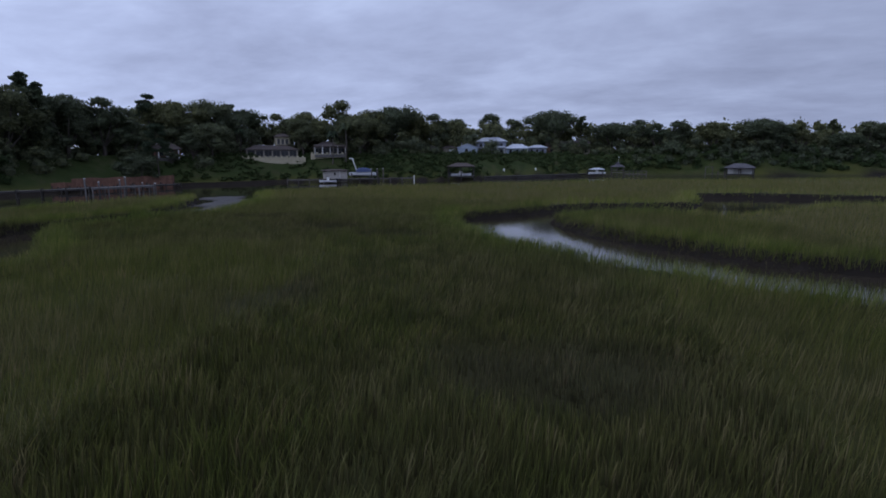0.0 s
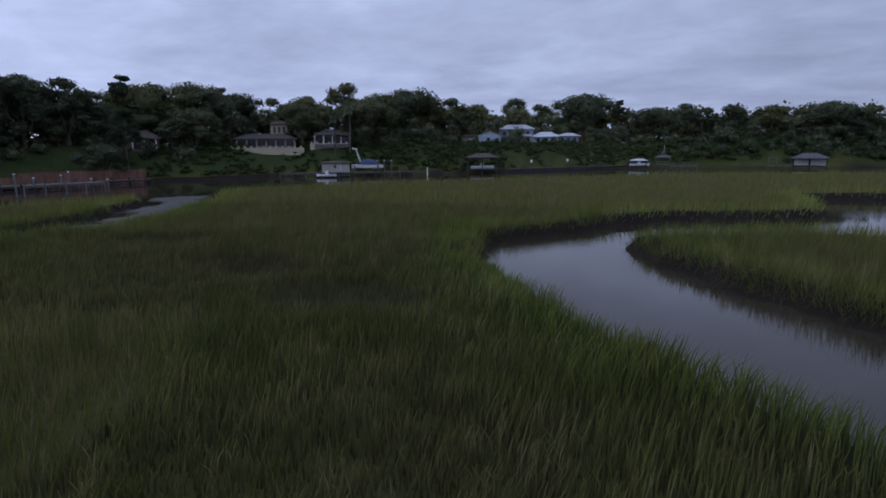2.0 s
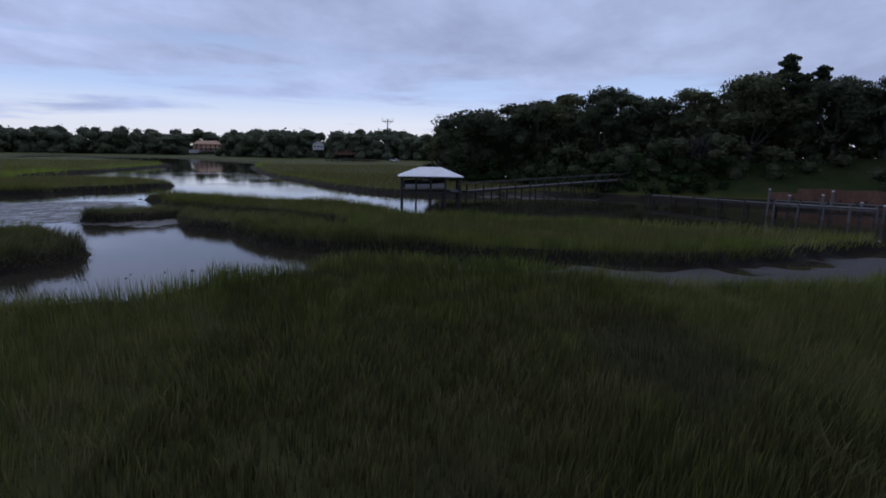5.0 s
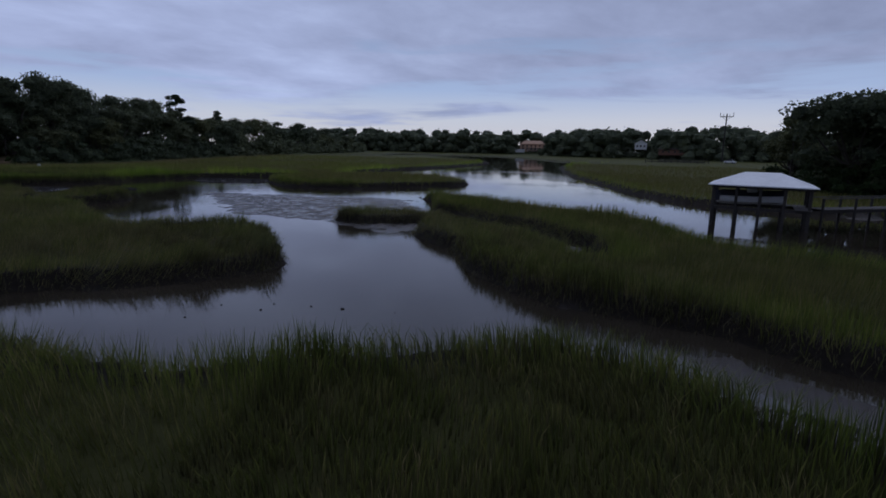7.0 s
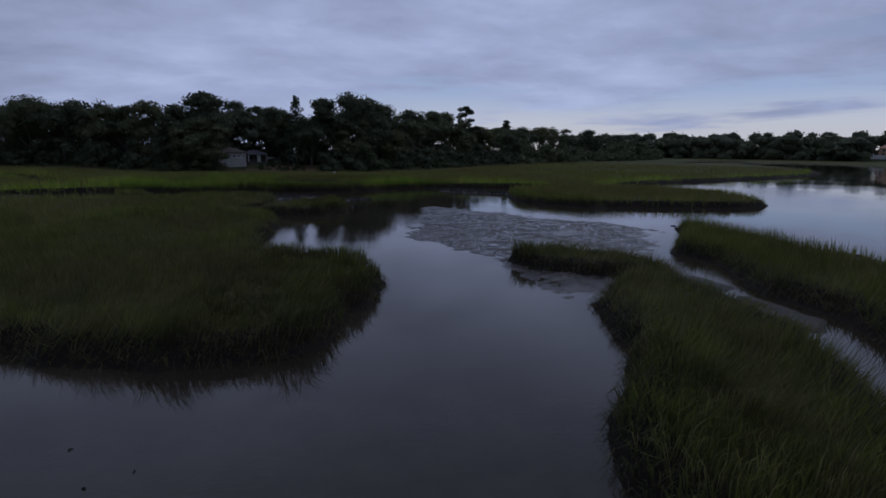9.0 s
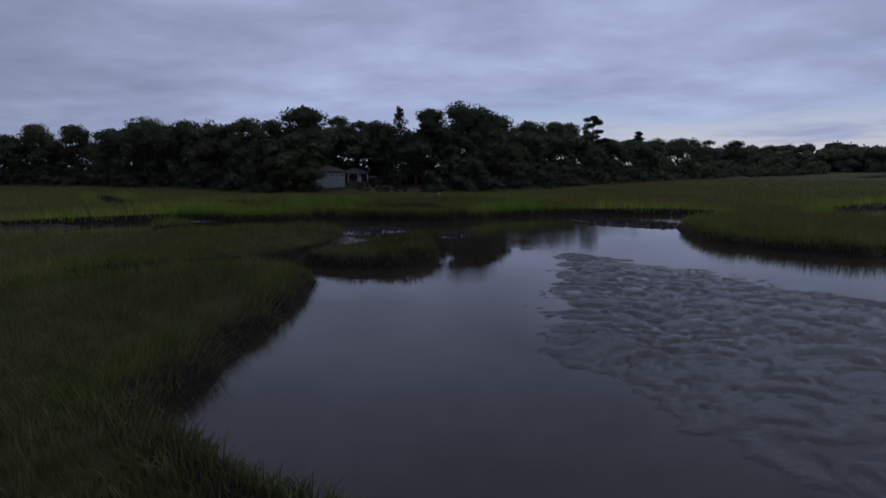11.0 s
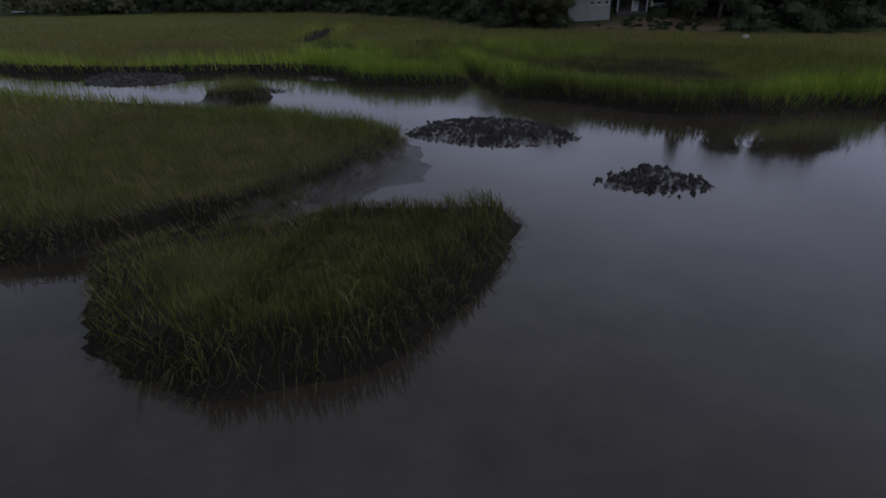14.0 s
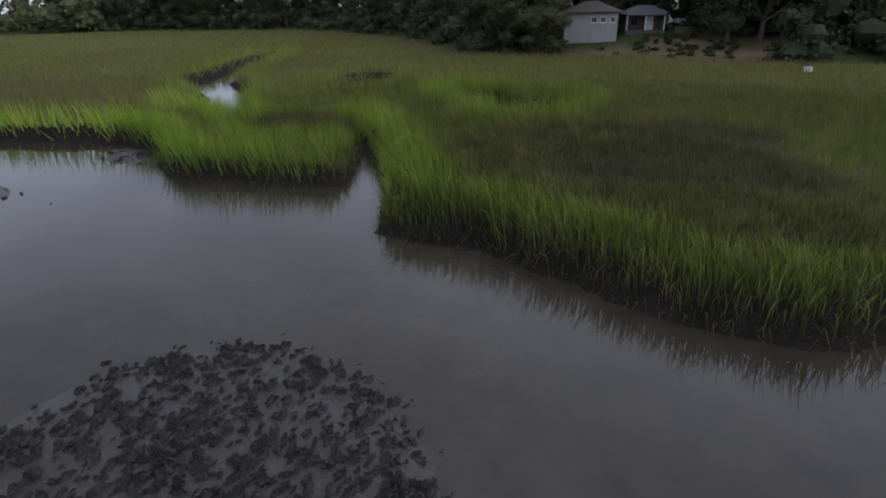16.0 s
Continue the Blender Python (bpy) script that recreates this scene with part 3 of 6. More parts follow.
def sow(name, label, near, far, per_m2, wide, box, bent):
    x0, x1, y0, y1 = box
    n = int((x1 - x0) * (y1 - y0) * per_m2)
    x, y = np.random.uniform(x0, x1, n), np.random.uniform(y0, y1, n)
    d = off_stretch(x, y)
    ok = (d >= near) & (d + (np.random.exponential(30, n) if far > 200 else 0) < far)
    x, y = x[ok], y[ok]
    land, deep = lookup(LAND, x, y), lookup(DEEP, x, y)
    thin = value_noise(x, y, 2.4, 21) + 0.6 * value_noise(x, y, 7.0, 22)
    ok = (deep < np.where(y > 60, -5.0, 1.0)) & (land > 0.06 + 0.42 * np.random.rand(len(x)) ** 1.5) & (deep < 1.0) & ((thin > -0.8) | (np.random.rand(len(x)) < 0.6))
    x, y, land = x[ok], y[ok], land[ok]
    z = lookup(H, x, y) - 0.04
    bank = np.clip(np.exp(-np.maximum(land - 2.1, 0) / 0.75) * (0.85 + 0.5 * value_noise(x, y, 9.0, 23)), 0, 1)
    edge = np.clip((land + 0.9) / 1.3, 0.6, 1)
    south = ease(-y, 49, 53)
    # thinner, browner patches inside the marsh
    worn = worn_at(x, y)
    keep = np.random.rand(len(x)) > 0.28 * worn
    x, y, land, z, bank, edge, south, worn = (v[keep] for v in (x, y, land, z, bank, edge, south, worn))
    deep = deep[ok][keep]
    dry = ease(deep, -9, -2) * (y < -60)
    tall = (0.76 - 0.08 * south + 0.20 * value_noise(x, y, 6.0, 24) + 0.14 * value_noise(x, y, 1.4, 25) + (0.24 + 0.70 * south) * bank) * edge * (1 - 0.28 * worn) * (1 + 0.20 * value_noise(x, y, 0.55, 33)) * np.random.uniform(0.62, 1.22, len(x))
    wind = value_noise(x, y, 4.2, 26) * 1.2
    tall = tall * (1 - 0.32 * np.exp(-((x + 27) ** 2 / 260 + (y + 34) ** 2 / 70)))
    mat = np.exp(-((x + 43) ** 2 + (y + 31) ** 2) / 130) + np.exp(-((x + 38) ** 2 + (y - 14) ** 2) / 120) + 0.8 * np.exp(-((x + 40) ** 2 + (y + 8) ** 2) / 90) + 0.6 * np.exp(-((x + 57) ** 2 + (y - 23) ** 2) / 160) + 0.7 * np.exp(-((x + 60) ** 2 + (y - 9) ** 2) / 60)
    tall = tall * (1 - 0.26 * np.clip(mat, 0, 1)) * (1 + np.clip(mat, 0, 1) * (0.46 * value_noise(x, y, 0.9, 35) + 0.34 * value_noise(x, y, 2.1, 36)))
    sweep = tall * (0.13 + 0.20 * np.random.rand(len(x)) + 0.10 * value_noise(x, y, 2.0, 27))
    a = np.where(np.random.rand(len(x)) < 0.55, 0.6 + wind, np.random.rand(len(x)) * 6.283)
    # the outer fringe droops over the bank, and the low islands are matted
    ox = lookup(LAND, x + 0.5, y) - lookup(LAND, x - 0.5, y)
    oy = lookup(LAND, x, y + 0.5) - lookup(LAND, x, y - 0.5)
    over = np.clip(1.15 - land, 0, 1)
    a = np.where(np.random.rand(len(x)) < 0.85 * over, np.arctan2(-oy, -ox) + np.random.normal(0, 0.5, len(x)), a)
    a = np.where(np.random.rand(len(x)) < 0.88 * np.minimum(mat, 1), 2.5 + 1.5 * value_noise(x, y, 3.0, 28) + np.random.normal(0, 0.35, len(x)), a)
    sweep = np.minimum(sweep * (1 + 0.8 * over + 1.6 * mat * (0.7 + 0.5 * value_noise(x, y, 1.7, 29))), tall * 0.95)
    pond = np.exp(-((x + 18.7) ** 2 + (y + 85.5) ** 2) / 60) + np.exp(-((x + 38) ** 2 + (y + 78) ** 2) / 50) + 0.7 * (y < -68) * (x > -26)
    bank = bank * (1 - worn) * (1 - 0.75 * np.clip(pond, 0, 1)) * (0.28 + 0.72 * south) * (1 - dry) * (1 - 0.8 * np.clip(mat, 0, 1))
    hue = np.clip(np.random.beta(2.2, 2.4, len(x)) + 0.55 * dry, 0, 1)
    hue = np.clip(hue + 0.30 * value_noise(x, y, 0.45, 31) + 0.18 * value_noise(x, y, 1.3, 32) + 0.12 * np.clip(mat, 0, 1), 0, 1)
    # lighter colour for the farther blades, a brightness lift against their dark shading
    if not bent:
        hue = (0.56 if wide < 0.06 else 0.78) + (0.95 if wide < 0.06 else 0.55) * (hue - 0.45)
    bank = np.maximum(bank, 0.17 * south * (1 - dry) * (0.6 + 0.8 * value_noise(x, y, 14.0, 30)))
    w = wide * np.random.uniform(0.7, 1.35, len(x))
    # worn blades fade to brown; shade pockets among the matted tufts are painted likewise
    me = blade_mesh(name, x, y, z, tall, w, np.cos(a) * sweep, np.sin(a) * sweep, hue, bank, bent, False, (1 - np.where(y < 0, 0.75, 0.55) * worn) * (1 - np.clip(mat, 0, 1) * np.clip(0.15 + 0.5 * value_noise(x, y, 1.1, 37) + 0.3 * value_noise(x, y, 3.0, 38), 0, 0.7)))
    return tagged(new(name, me), label, "marsh grass", kind="stuff")


# thatch share cut along the stretch: shade between dense blades put into the colour
grown = ease(LAND, 1.0, 2.2) * (1 - 0.4 * worn_at(X, Y)) * (0.62 + 0.38 * ease(off_stretch(X, Y), 10, 90))
ground_mesh.attributes.new("grown", "FLOAT", "POINT").data.foreach_set("value", grown.astype(np.float32).ravel())
LABEL = "green and olive cordgrass standing thick on the marsh"
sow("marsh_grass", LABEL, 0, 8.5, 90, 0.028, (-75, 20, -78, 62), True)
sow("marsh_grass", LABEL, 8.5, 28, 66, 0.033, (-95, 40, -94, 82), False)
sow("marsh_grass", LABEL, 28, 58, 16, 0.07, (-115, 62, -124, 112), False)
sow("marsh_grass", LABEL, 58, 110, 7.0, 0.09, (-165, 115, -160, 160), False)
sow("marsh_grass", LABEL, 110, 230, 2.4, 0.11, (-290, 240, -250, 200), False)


def fallen_stems(per_m2, reach):
    """Dead and drooping stems that hang down the muddy banks."""
    x, y = np.random.uniform(-75, 20, int(95 * 140 * per_m2)), np.random.uniform(-78, 62, int(95 * 140 * per_m2))
    land = lookup(LAND, x, y)
    ok = (land > -0.05) & (land < 0.95)
    x, y, land = x[ok], y[ok], land[ok]
    ok = off_stretch(x, y) < reach
    x, y, land = x[ok], y[ok], land[ok]
    ox = lookup(LAND, x + 0.5, y) - lookup(LAND, x - 0.5, y)
    oy = lookup(LAND, x, y + 0.5) - lookup(LAND, x, y - 0.5)
    a = np.arctan2(-oy, -ox) + np.random.normal(0, 0.65, len(x))
    tall = np.random.uniform(0.35, 0.95, len(x))
    sweep = tall * np.random.uniform(0.5, 0.95, len(x))
    z = lookup(H, x, y) + 0.01
    me = blade_mesh("bank_stems", x, y, z, tall, np.random.uniform(0.015, 0.032, len(x)), np.cos(a) * sweep, np.sin(a) * sweep, np.random.beta(3, 1.6, len(x)), np.zeros(len(x)), True, True)
    return tagged(new("bank_stems", me), "dead straw stems drooping over the dark mud banks", "marsh grass", kind="stuff")


fallen_stems(36, 22)

# ---- trees ----
def raw_mesh(name, co, faces, mat):
    """A mesh from corner places and equal-sided faces."""
    co, faces = np.asarray(co, np.float32), np.asarray(faces, np.int32)
    me = bpy.data.meshes.new(name)
    me.vertices.add(len(co))
    me.vertices.foreach_set("co", co.ravel())
    me.loops.add(faces.size)
    me.loops.foreach_set("vertex_index", faces.ravel())
    me.polygons.add(len(faces))
    me.polygons.foreach_set("loop_start", np.arange(0, faces.size, faces.shape[1], dtype=np.int32))
    me.update(calc_edges=True)
    me.materials.append(mat)
    return me


def tube(a, b, ra, rb, sides=7, bend=(0, 0, 0), rings=4):
    """A tapered round limb from a to b."""
    a, b, bend = np.array(a, float), np.array(b, float), np.array(bend, float)
    d = b - a
    u = np.cross(d, (0.31, 0.17, 0.93) if abs(d[2]) < 0.9 * np.linalg.norm(d) else (1, 0, 0))
    u /= np.linalg.norm(u)
    v = np.cross(d, u)
    v /= np.linalg.norm(v)
    ang = np.arange(sides) * 2 * math.pi / sides
    co = []
    for i in range(rings + 1):
        t = i / rings
        c = a + d * t + bend * math.sin(math.pi * t)
        r = ra + (rb - ra) * t
        co += [c + r * (math.cos(q) * u + math.sin(q) * v) for q in ang]
    faces = [(i * sides + j, i * sides + (j + 1) % sides, (i + 1) * sides + (j + 1) % sides, (i + 1) * sides + j) for i in range(rings) for j in range(sides)]
    return np.array(co), np.array(faces)


def join(pieces):
    """The limbs grow out of the first piece, the trunk, each by a web at its foot."""
    co, faces, n = [], [], 0
    trunk = pieces[0][0]
    for c, f in pieces:
        co.append(c)
        faces.append(f + n)
        if n:
            near = np.argsort(((trunk - c[:4].mean(0)) ** 2).sum(1))[:2]
            faces.append(np.array([[near[0], near[1], n, n + 1]]))
        n += len(c)
    return np.concatenate(co), np.concatenate(faces)


BLOCK_CO = np.array([(x, y, z) for x in (-1, 0, 1) for y in (-1, 0, 1) for z in (-1, 0, 1)], float)
BLOCK_FACES = []
for axis in range(3):
    for side in (-1, 1):
        on = [k for k in range(27) if BLOCK_CO[k][axis] == side]
        BLOCK_FACES += [(on[p], on[p + 1], on[p + 4], on[p + 3])[::side] for p in (0, 1, 3, 4)]
BLOCK_FACES = np.array(BLOCK_FACES)
BLOCK_CO /= np.maximum(np.linalg.norm(BLOCK_CO, axis=1), 1e-6)[:, None]


def leaf_cards(rs, centres, radii, each, size, squash=0.75, droop=0.0, dense=0.0):
    """Small folded leaf sprays, scattered over the outside of each clump, round a ragged shaded heart where it is dense."""
    out = []
    if dense:
        for c, r in zip(centres, radii):
            heart = np.array(c) + BLOCK_CO * (r * dense * rs.uniform(0.72, 1.22, 27))[:, None] * (1, 1, squash)
            out.append(heart[BLOCK_FACES].reshape(-1, 3))
    for c, r, n in zip(centres, radii, each):
        d = rs.normal(size=(n, 3))
        d /= np.linalg.norm(d, axis=1)[:, None]
        rad = r * rs.uniform(0.45, 1.12, n) ** 0.6
        p = np.array(c) + d * rad[:, None] * (1, 1, squash)
        s = size * rs.uniform(0.55, 1.45, n)
        u = rs.normal(size=(n, 3)) + (0, 0, -droop)
        u /= np.linalg.norm(u, axis=1)[:, None]
        v = np.cross(u, rs.normal(size=(n, 3)))
        v /= np.linalg.norm(v, axis=1)[:, None]
        w = np.cross(u, v)
        k = s[:, None]
        quad = np.stack([p - u * k * 0.6, p + v * k * 0.38 + w * k * 0.12, p + u * k * 0.6, p - v * k * 0.38 + w * k * 0.12], 1)
        out.append(quad.reshape(-1, 3))
    co = np.concatenate(out)
    return co, np.arange(len(co)).reshape(-1, 4)


def tree_root(name, label, category, trunk, crown, extra=None):
    root = new(name)
    root.empty_display_size = 0.5
    for part_name, me in (("trunk", trunk), ("crown", crown)):
        ob = new(part_name, me)
        ob.parent = root
    if extra:
        ob = tagged(new("moss", extra), "grey strands of hanging moss")
        ob.parent = root
    return tagged(root, label, category)


def oak_meshes(seed, height, spread, base, leafy=1.0, moss=False, size=0.36, low=0.30):
    """A broad evergreen oak: a forked trunk, rising limbs and a crown of separate clumps."""
    rs = np.random.RandomState(seed)
    fork = height * rs.uniform(0.16, 0.26)
    pieces = [tube((0, 0, -0.6), (0, 0, fork), 0.035 * height, 0.026 * height, 9)]
    centres, radii = [], []
    limbs = rs.randint(6, 9)
    for i in range(limbs):
        a = 2 * math.pi * i / limbs + rs.uniform(-0.4, 0.4)
        out, up_to = spread * rs.uniform(0.45, 0.86), height * rs.uniform(0.45, 0.80)
        end = np.array((math.cos(a) * out, math.sin(a) * out, up_to))
        pieces.append(tube((0, 0, fork * 0.9), end, 0.018 * height, 0.005 * height, 6, (0, 0, -0.06 * height)))
        for k in range(3):
            c = end + rs.normal(0, 0.16 * spread, 3) * (1, 1, 0.7)
            centres.append(c)
            radii.append(spread * rs.uniform(0.26, 0.42))
    top = rs.randint(5, 8)
    for i in range(top):
        a = rs.uniform(0, 6.28)
        o = spread * rs.uniform(0.0, 0.5)
        r = spread * rs.uniform(0.27, 0.42)
        centres.append(np.array((math.cos(a) * o, math.sin(a) * o, height - r * 0.72 - 0.2 * o)))
        radii.append(r)
    centres.append(np.array((0, 0, height - radii[-1] * 0.75)))
    radii.append(radii[-1])
    for k in (0.5, 0.66):
        centres.append(np.array((rs.normal(0, 0.1 * spread), rs.normal(0, 0.1 * spread), height * k)))
        radii.append(spread * 0.5)
    for i in range(6):
        a = rs.uniform(0, 6.28)
        o = spread * rs.uniform(0.6, 0.95)
        centres.append(np.array((math.cos(a) * o, math.sin(a) * o, height * rs.uniform(low * 0.5, low + 0.2))))
        radii.append(spread * rs.uniform(0.18, 0.30))
    each = [int(leafy * 15 * (r / size) ** 1.35) for r in radii]
    extra = None
    if moss:
        n = 14
        extra = leaf_cards(rs, [centres[k] - (0, 0, radii[k] * 0.7) for k in range(0, n)], [radii[k] * 0.9 for k in range(n)], [70] * n, 0.8, 1.3, 3.0)
        extra = raw_mesh("moss", *extra, MOSS)
    return raw_mesh("oak_trunk", *join(pieces), BARK), raw_mesh("oak_crown", *leaf_cards(rs, centres, radii, each, size, dense=0.0 if moss else 0.56), LEAF), extra


def pine_meshes(seed, height, spread, bare=0.55):
    """A tall pine: a long bare trunk and flat, separate tufts at the ends of short limbs."""
    rs = np.random.RandomState(seed)
    lean = rs.normal(0, 0.03 * height, 2)
    tip = (lean[0], lean[1], height * 0.95)
    pieces = [tube((0, 0, -0.6), tip, 0.017 * height, 0.004 * height, 8, (0.01 * height, 0, 0))]
    centres, radii = [], []
    for i in range(24):
        t = rs.uniform(bare, 0.98)
        a = rs.uniform(0, 6.28)
        reach = spread * (1.15 - 0.75 * (t - bare) / (1 - bare)) * rs.uniform(0.35, 1.0)
        st = np.array((lean[0] * t, lean[1] * t, height * t * 0.95))
        end = st + (math.cos(a) * reach, math.sin(a) * reach, rs.uniform(-0.02, 0.06) * height)
        pieces.append(tube(st, end, 0.005 * height, 0.002 * height, 5))
        centres.append(end)
        radii.append(spread * rs.uniform(0.24, 0.40))
    centres.append(np.array((lean[0], lean[1], height - 0.5)))
    radii.append(spread * 0.32)
    each = [int(150 * r ** 1.2) + 60 for r in radii]
    return raw_mesh("pine_trunk", *join(pieces), BARK), raw_mesh("pine_crown", *leaf_cards(rs, centres, radii, each, 0.36, 0.5, dense=0.4), NEEDLE), None


def cedar_meshes(seed, height, spread):
    rs = np.random.RandomState(seed)
    pieces = [tube((0, 0, -0.5), (0, 0, height * 0.98), 0.018 * height, 0.003 * height, 7)]
    centres, radii = [], []
    for i in range(46):
        t = 0.16 + 0.83 * i / 45
        a = i * 2.4 + rs.uniform(-0.4, 0.4)
        reach = spread * (1 - t) ** 0.8 * rs.uniform(0.55, 1.1) + 0.15
        end = np.array((math.cos(a) * reach, math.sin(a) * reach, height * t - 0.04 * height * (1 - t)))
        pieces.append(tube((0, 0, height * t), end, 0.05, 0.02, 4, rings=1))
        centres.append(end * (0.8, 0.8, 1))
        radii.append(0.5 + spread * 0.26 * (1 - t))
    each = [int(30 * r ** 1.1) + 12 for r in radii]
    return raw_mesh("cedar_trunk", *join(pieces), BARK), raw_mesh("cedar_crown", *leaf_cards(rs, centres, radii, each, 0.5, 0.8), NEEDLE), None


def palm_meshes(seed, height):
    rs = np.random.RandomState(seed)
    trunk = tube((0, 0, -0.4), (0.2, 0.1, height), 0.19, 0.14, 8, (0.25, 0, 0), 6)
    co, faces = [], []
    for i in range(26):
        a, rise = i * 2.4, rs.uniform(-0.7, 0.9)
        fold = []
        for k in range(5):
            t = k / 4
            r, z = 1.9 * t, height + 1.3 * t * rise - 1.4 * t * t
            w = 0.42 * math.sin(math.pi * min(1, 0.15 + 0.85 * t)) + 0.03
            for s in (-1, 1):
                fold.append((math.cos(a) * r - s * math.sin(a) * w + 0.2, math.sin(a) * r + s * math.cos(a) * w + 0.1, z - 0.1 * abs(s)))
        n = len(co)
        co += fold
        faces += [(n + 2 * k, n + 2 * k + 1, n + 2 * k + 3, n + 2 * k + 2) for k in range(4)]
    return raw_mesh("palm_trunk", *trunk, BARK), raw_mesh("palm_crown", co, faces, NEEDLE), None


OAKS = [(h, oak_meshes(100 + i, h, s, 0, 1.0 * lf, False, 0.37, lo)) for i, (h, s, lf, lo) in enumerate(
    ((14, 6.2, 1.0, 0.3), (15, 5.4, 0.9, 0.35), (13, 6.8, 1.1, 0.2), (16, 5.8, 0.8, 0.4), (12, 5.2, 1.1, 0.15), (15, 6.6, 1.0, 0.3), (14, 4.6, 0.75, 0.4)))]
PINES = [(h, pine_meshes(200 + i, h, s, b)) for i, (h, s, b) in enumerate(((20, 4.2, 0.55), (19, 3.6, 0.66), (22, 5.0, 0.5), (18, 3.0, 0.72)))]
MOSSY = (10, oak_meshes(300, 10, 4.6, 0, 0.35, True))
CEDAR = (18, cedar_meshes(301, 18, 5.0))
PALM = (9, palm_meshes(302, 9))
first = {}


def plant(kind, x, y, tall, turn=0.0, wide=1.0, z=None):
    """One tree of a kind, scaled to its height, standing on the ground."""
    h, meshes = kind
    name, label, cat = {"l": ("live_oak", "dark green evergreen oak with a broad crown", "tree"), "p": ("pine_tree", "tall pine with a bare trunk and flat tufts", "tree"),
                        "m": ("live_oak", "grey oak hung with pale moss", "tree"), "c": ("cedar_tree", "pointed dark evergreen by the marsh edge", "tree"),
                        "f": ("palm_tree", "slim palm with a small round head", "tree")}[
        "m" if kind is MOSSY else "c" if kind is CEDAR else "f" if kind is PALM else "p" if kind in PINES else "l"]
    if z is None:
        z = float(lookup(H, np.array([x], float), np.array([y], float))[0])
    s = tall / h
    key = id(meshes)
    m = pose(x, y, z, 0, 0, turn)
    if key not in first:
        first[key] = tree_root(name, label, cat, *meshes)
        ob = first[key]
        ob.matrix_world = m
    else:
        ob = copy_thing(first[key], m)
    ob.scale = (s * wide, s * wide, s)
    return ob


rs = np.random.RandomState(7)


def stand(trees):
    for x, y, tall, k in trees:
        kinds = OAKS if k == 0 else PINES
        kind = kinds[rs.randint(len(kinds))] if k < 2 else (CEDAR if k == 2 else MOSSY if k == 3 else PALM)
        wide = (15 / max(tall, 12)) ** 0.5 * rs.uniform(0.95, 1.2) if k == 0 else 1.0
        plant(kind, x, y, tall, rs.uniform(0, 360), wide)


# the bluff, seen from the marsh: x, y, height, kind (0 oak, 1 pine, 2 cedar, 3 mossy oak, 4 palm)
stand([(-117, 87, 15.9, 0), (-128, 104, 17.6, 1), (-117, 101, 14.7, 0), (-114, 108, 14.0, 0), (-114, 114, 12.0, 0), (-115, 124, 16.3, 1), (-113, 129, 15.3, 0),
       (-109, 139, 16.3, 0), (-109, 149, 15.6, 1), (-103, 150, 14.3, 0), (-95, 158, 11.5, 0), (-91, 164, 14.1, 0), (-81, 170, 18.2, 0), (-71, 169, 14.7, 0),
       (-64, 171, 15.5, 0), (-59, 179, 14.3, 0), (-54, 187, 14.2, 0), (-53, 213, 14.3, 0), (-41, 221, 16.2, 0), (-34, 229, 14.5, 0), (-17, 219, 16.8, 0),
       (-6, 229, 14.8, 1)])
stand([(6, 227, 12.1, 0), (15, 224, 13.0, 0), (22, 221, 11.3, 0), (29, 222, 12.1, 0), (40, 219, 11.2, 0), (49, 224, 10.4, 0), (57, 224, 12.5, 0), (63, 224, 10.2, 0),
       (71, 229, 10.8, 0), (84, 239, 12.0, 1), (84, 227, 8.5, 0), (93, 233, 11.6, 0), (98, 234, 10.7, 0), (110, 240, 11, 0), (122, 242, 12, 0)])
stand([(-136, 52, 15.0, 0), (-141, 56, 16.0, 1), (-125, 62, 15.6, 0), (-124, 67, 13.7, 0), (-121, 72, 12.7, 0), (-121, 77, 14.3, 0), (-123, 88, 15.1, 0),
       (-126, 92, 15.5, 0), (-119, 94, 18.6, 1), (-146, 27, 12.5, 0), (-133, 37, 14.8, 0), (-133, 44, 15.2, 0), (-130, 50, 15.0, 0), (-127, 56, 14.8, 0),
       (-120, 103, 14.2, 0), (-98, 108, 14.0, 1), (-99, 103, 8.0, 0), (-154, 26, 11, 0), (-165, 27, 12, 0), (-116, 77, 8.0, 3)])
# the southern woods
stand([(162, -183, 12.8, 0), (149, -188, 16.6, 0), (133, -189, 18.7, 0), (128, -195, 18.2, 1), (106, -195, 19.8, 0), (105, -203, 20.8, 1), (76, -192, 20.3, 0),
       (64, -193, 19.9, 0), (30, -168, 21.0, 0), (16, -162, 19.3, 0), (-8, -139, 18.2, 0), (-18, -124, 16.7, 0), (-25, -126, 19.7, 0), (-22, -150, 20.9, 0), (-32, -152, 18.7, 0),
       (-43, -138, 16.1, 0), (-49, -123, 19.2, 2), (-57, -127, 18.8, 0), (-66, -135, 21.1, 0), (-72, -139, 19.7, 0)])
stand([(-82, -155, 19.3, 0), (-93, -168, 18.7, 0), (-104, -178, 19.3, 0), (-114, -188, 19.8, 0), (-125, -193, 22.5, 1), (-136, -206, 15.0, 0), (-168, -246, 20.3, 1),
       (-178, -245, 17.1, 0), (-200, -262, 18.2, 0), (-230, -285, 18.2, 0), (-260, -306, 19.3, 0), (-300, -330, 17.1, 0), (-66, -119, 7.5, 0), (-76, -126, 8.6, 0)])
stand([(-21, -119, 11.5, 0), (-16, -121, 9, 0), (-42, -146, 16, 0), (-30, -146, 15, 0), (-47, -133, 12, 0), (-52, -134, 13, 0), (-38, -150, 17, 0), (-62, -124, 10, 0)])
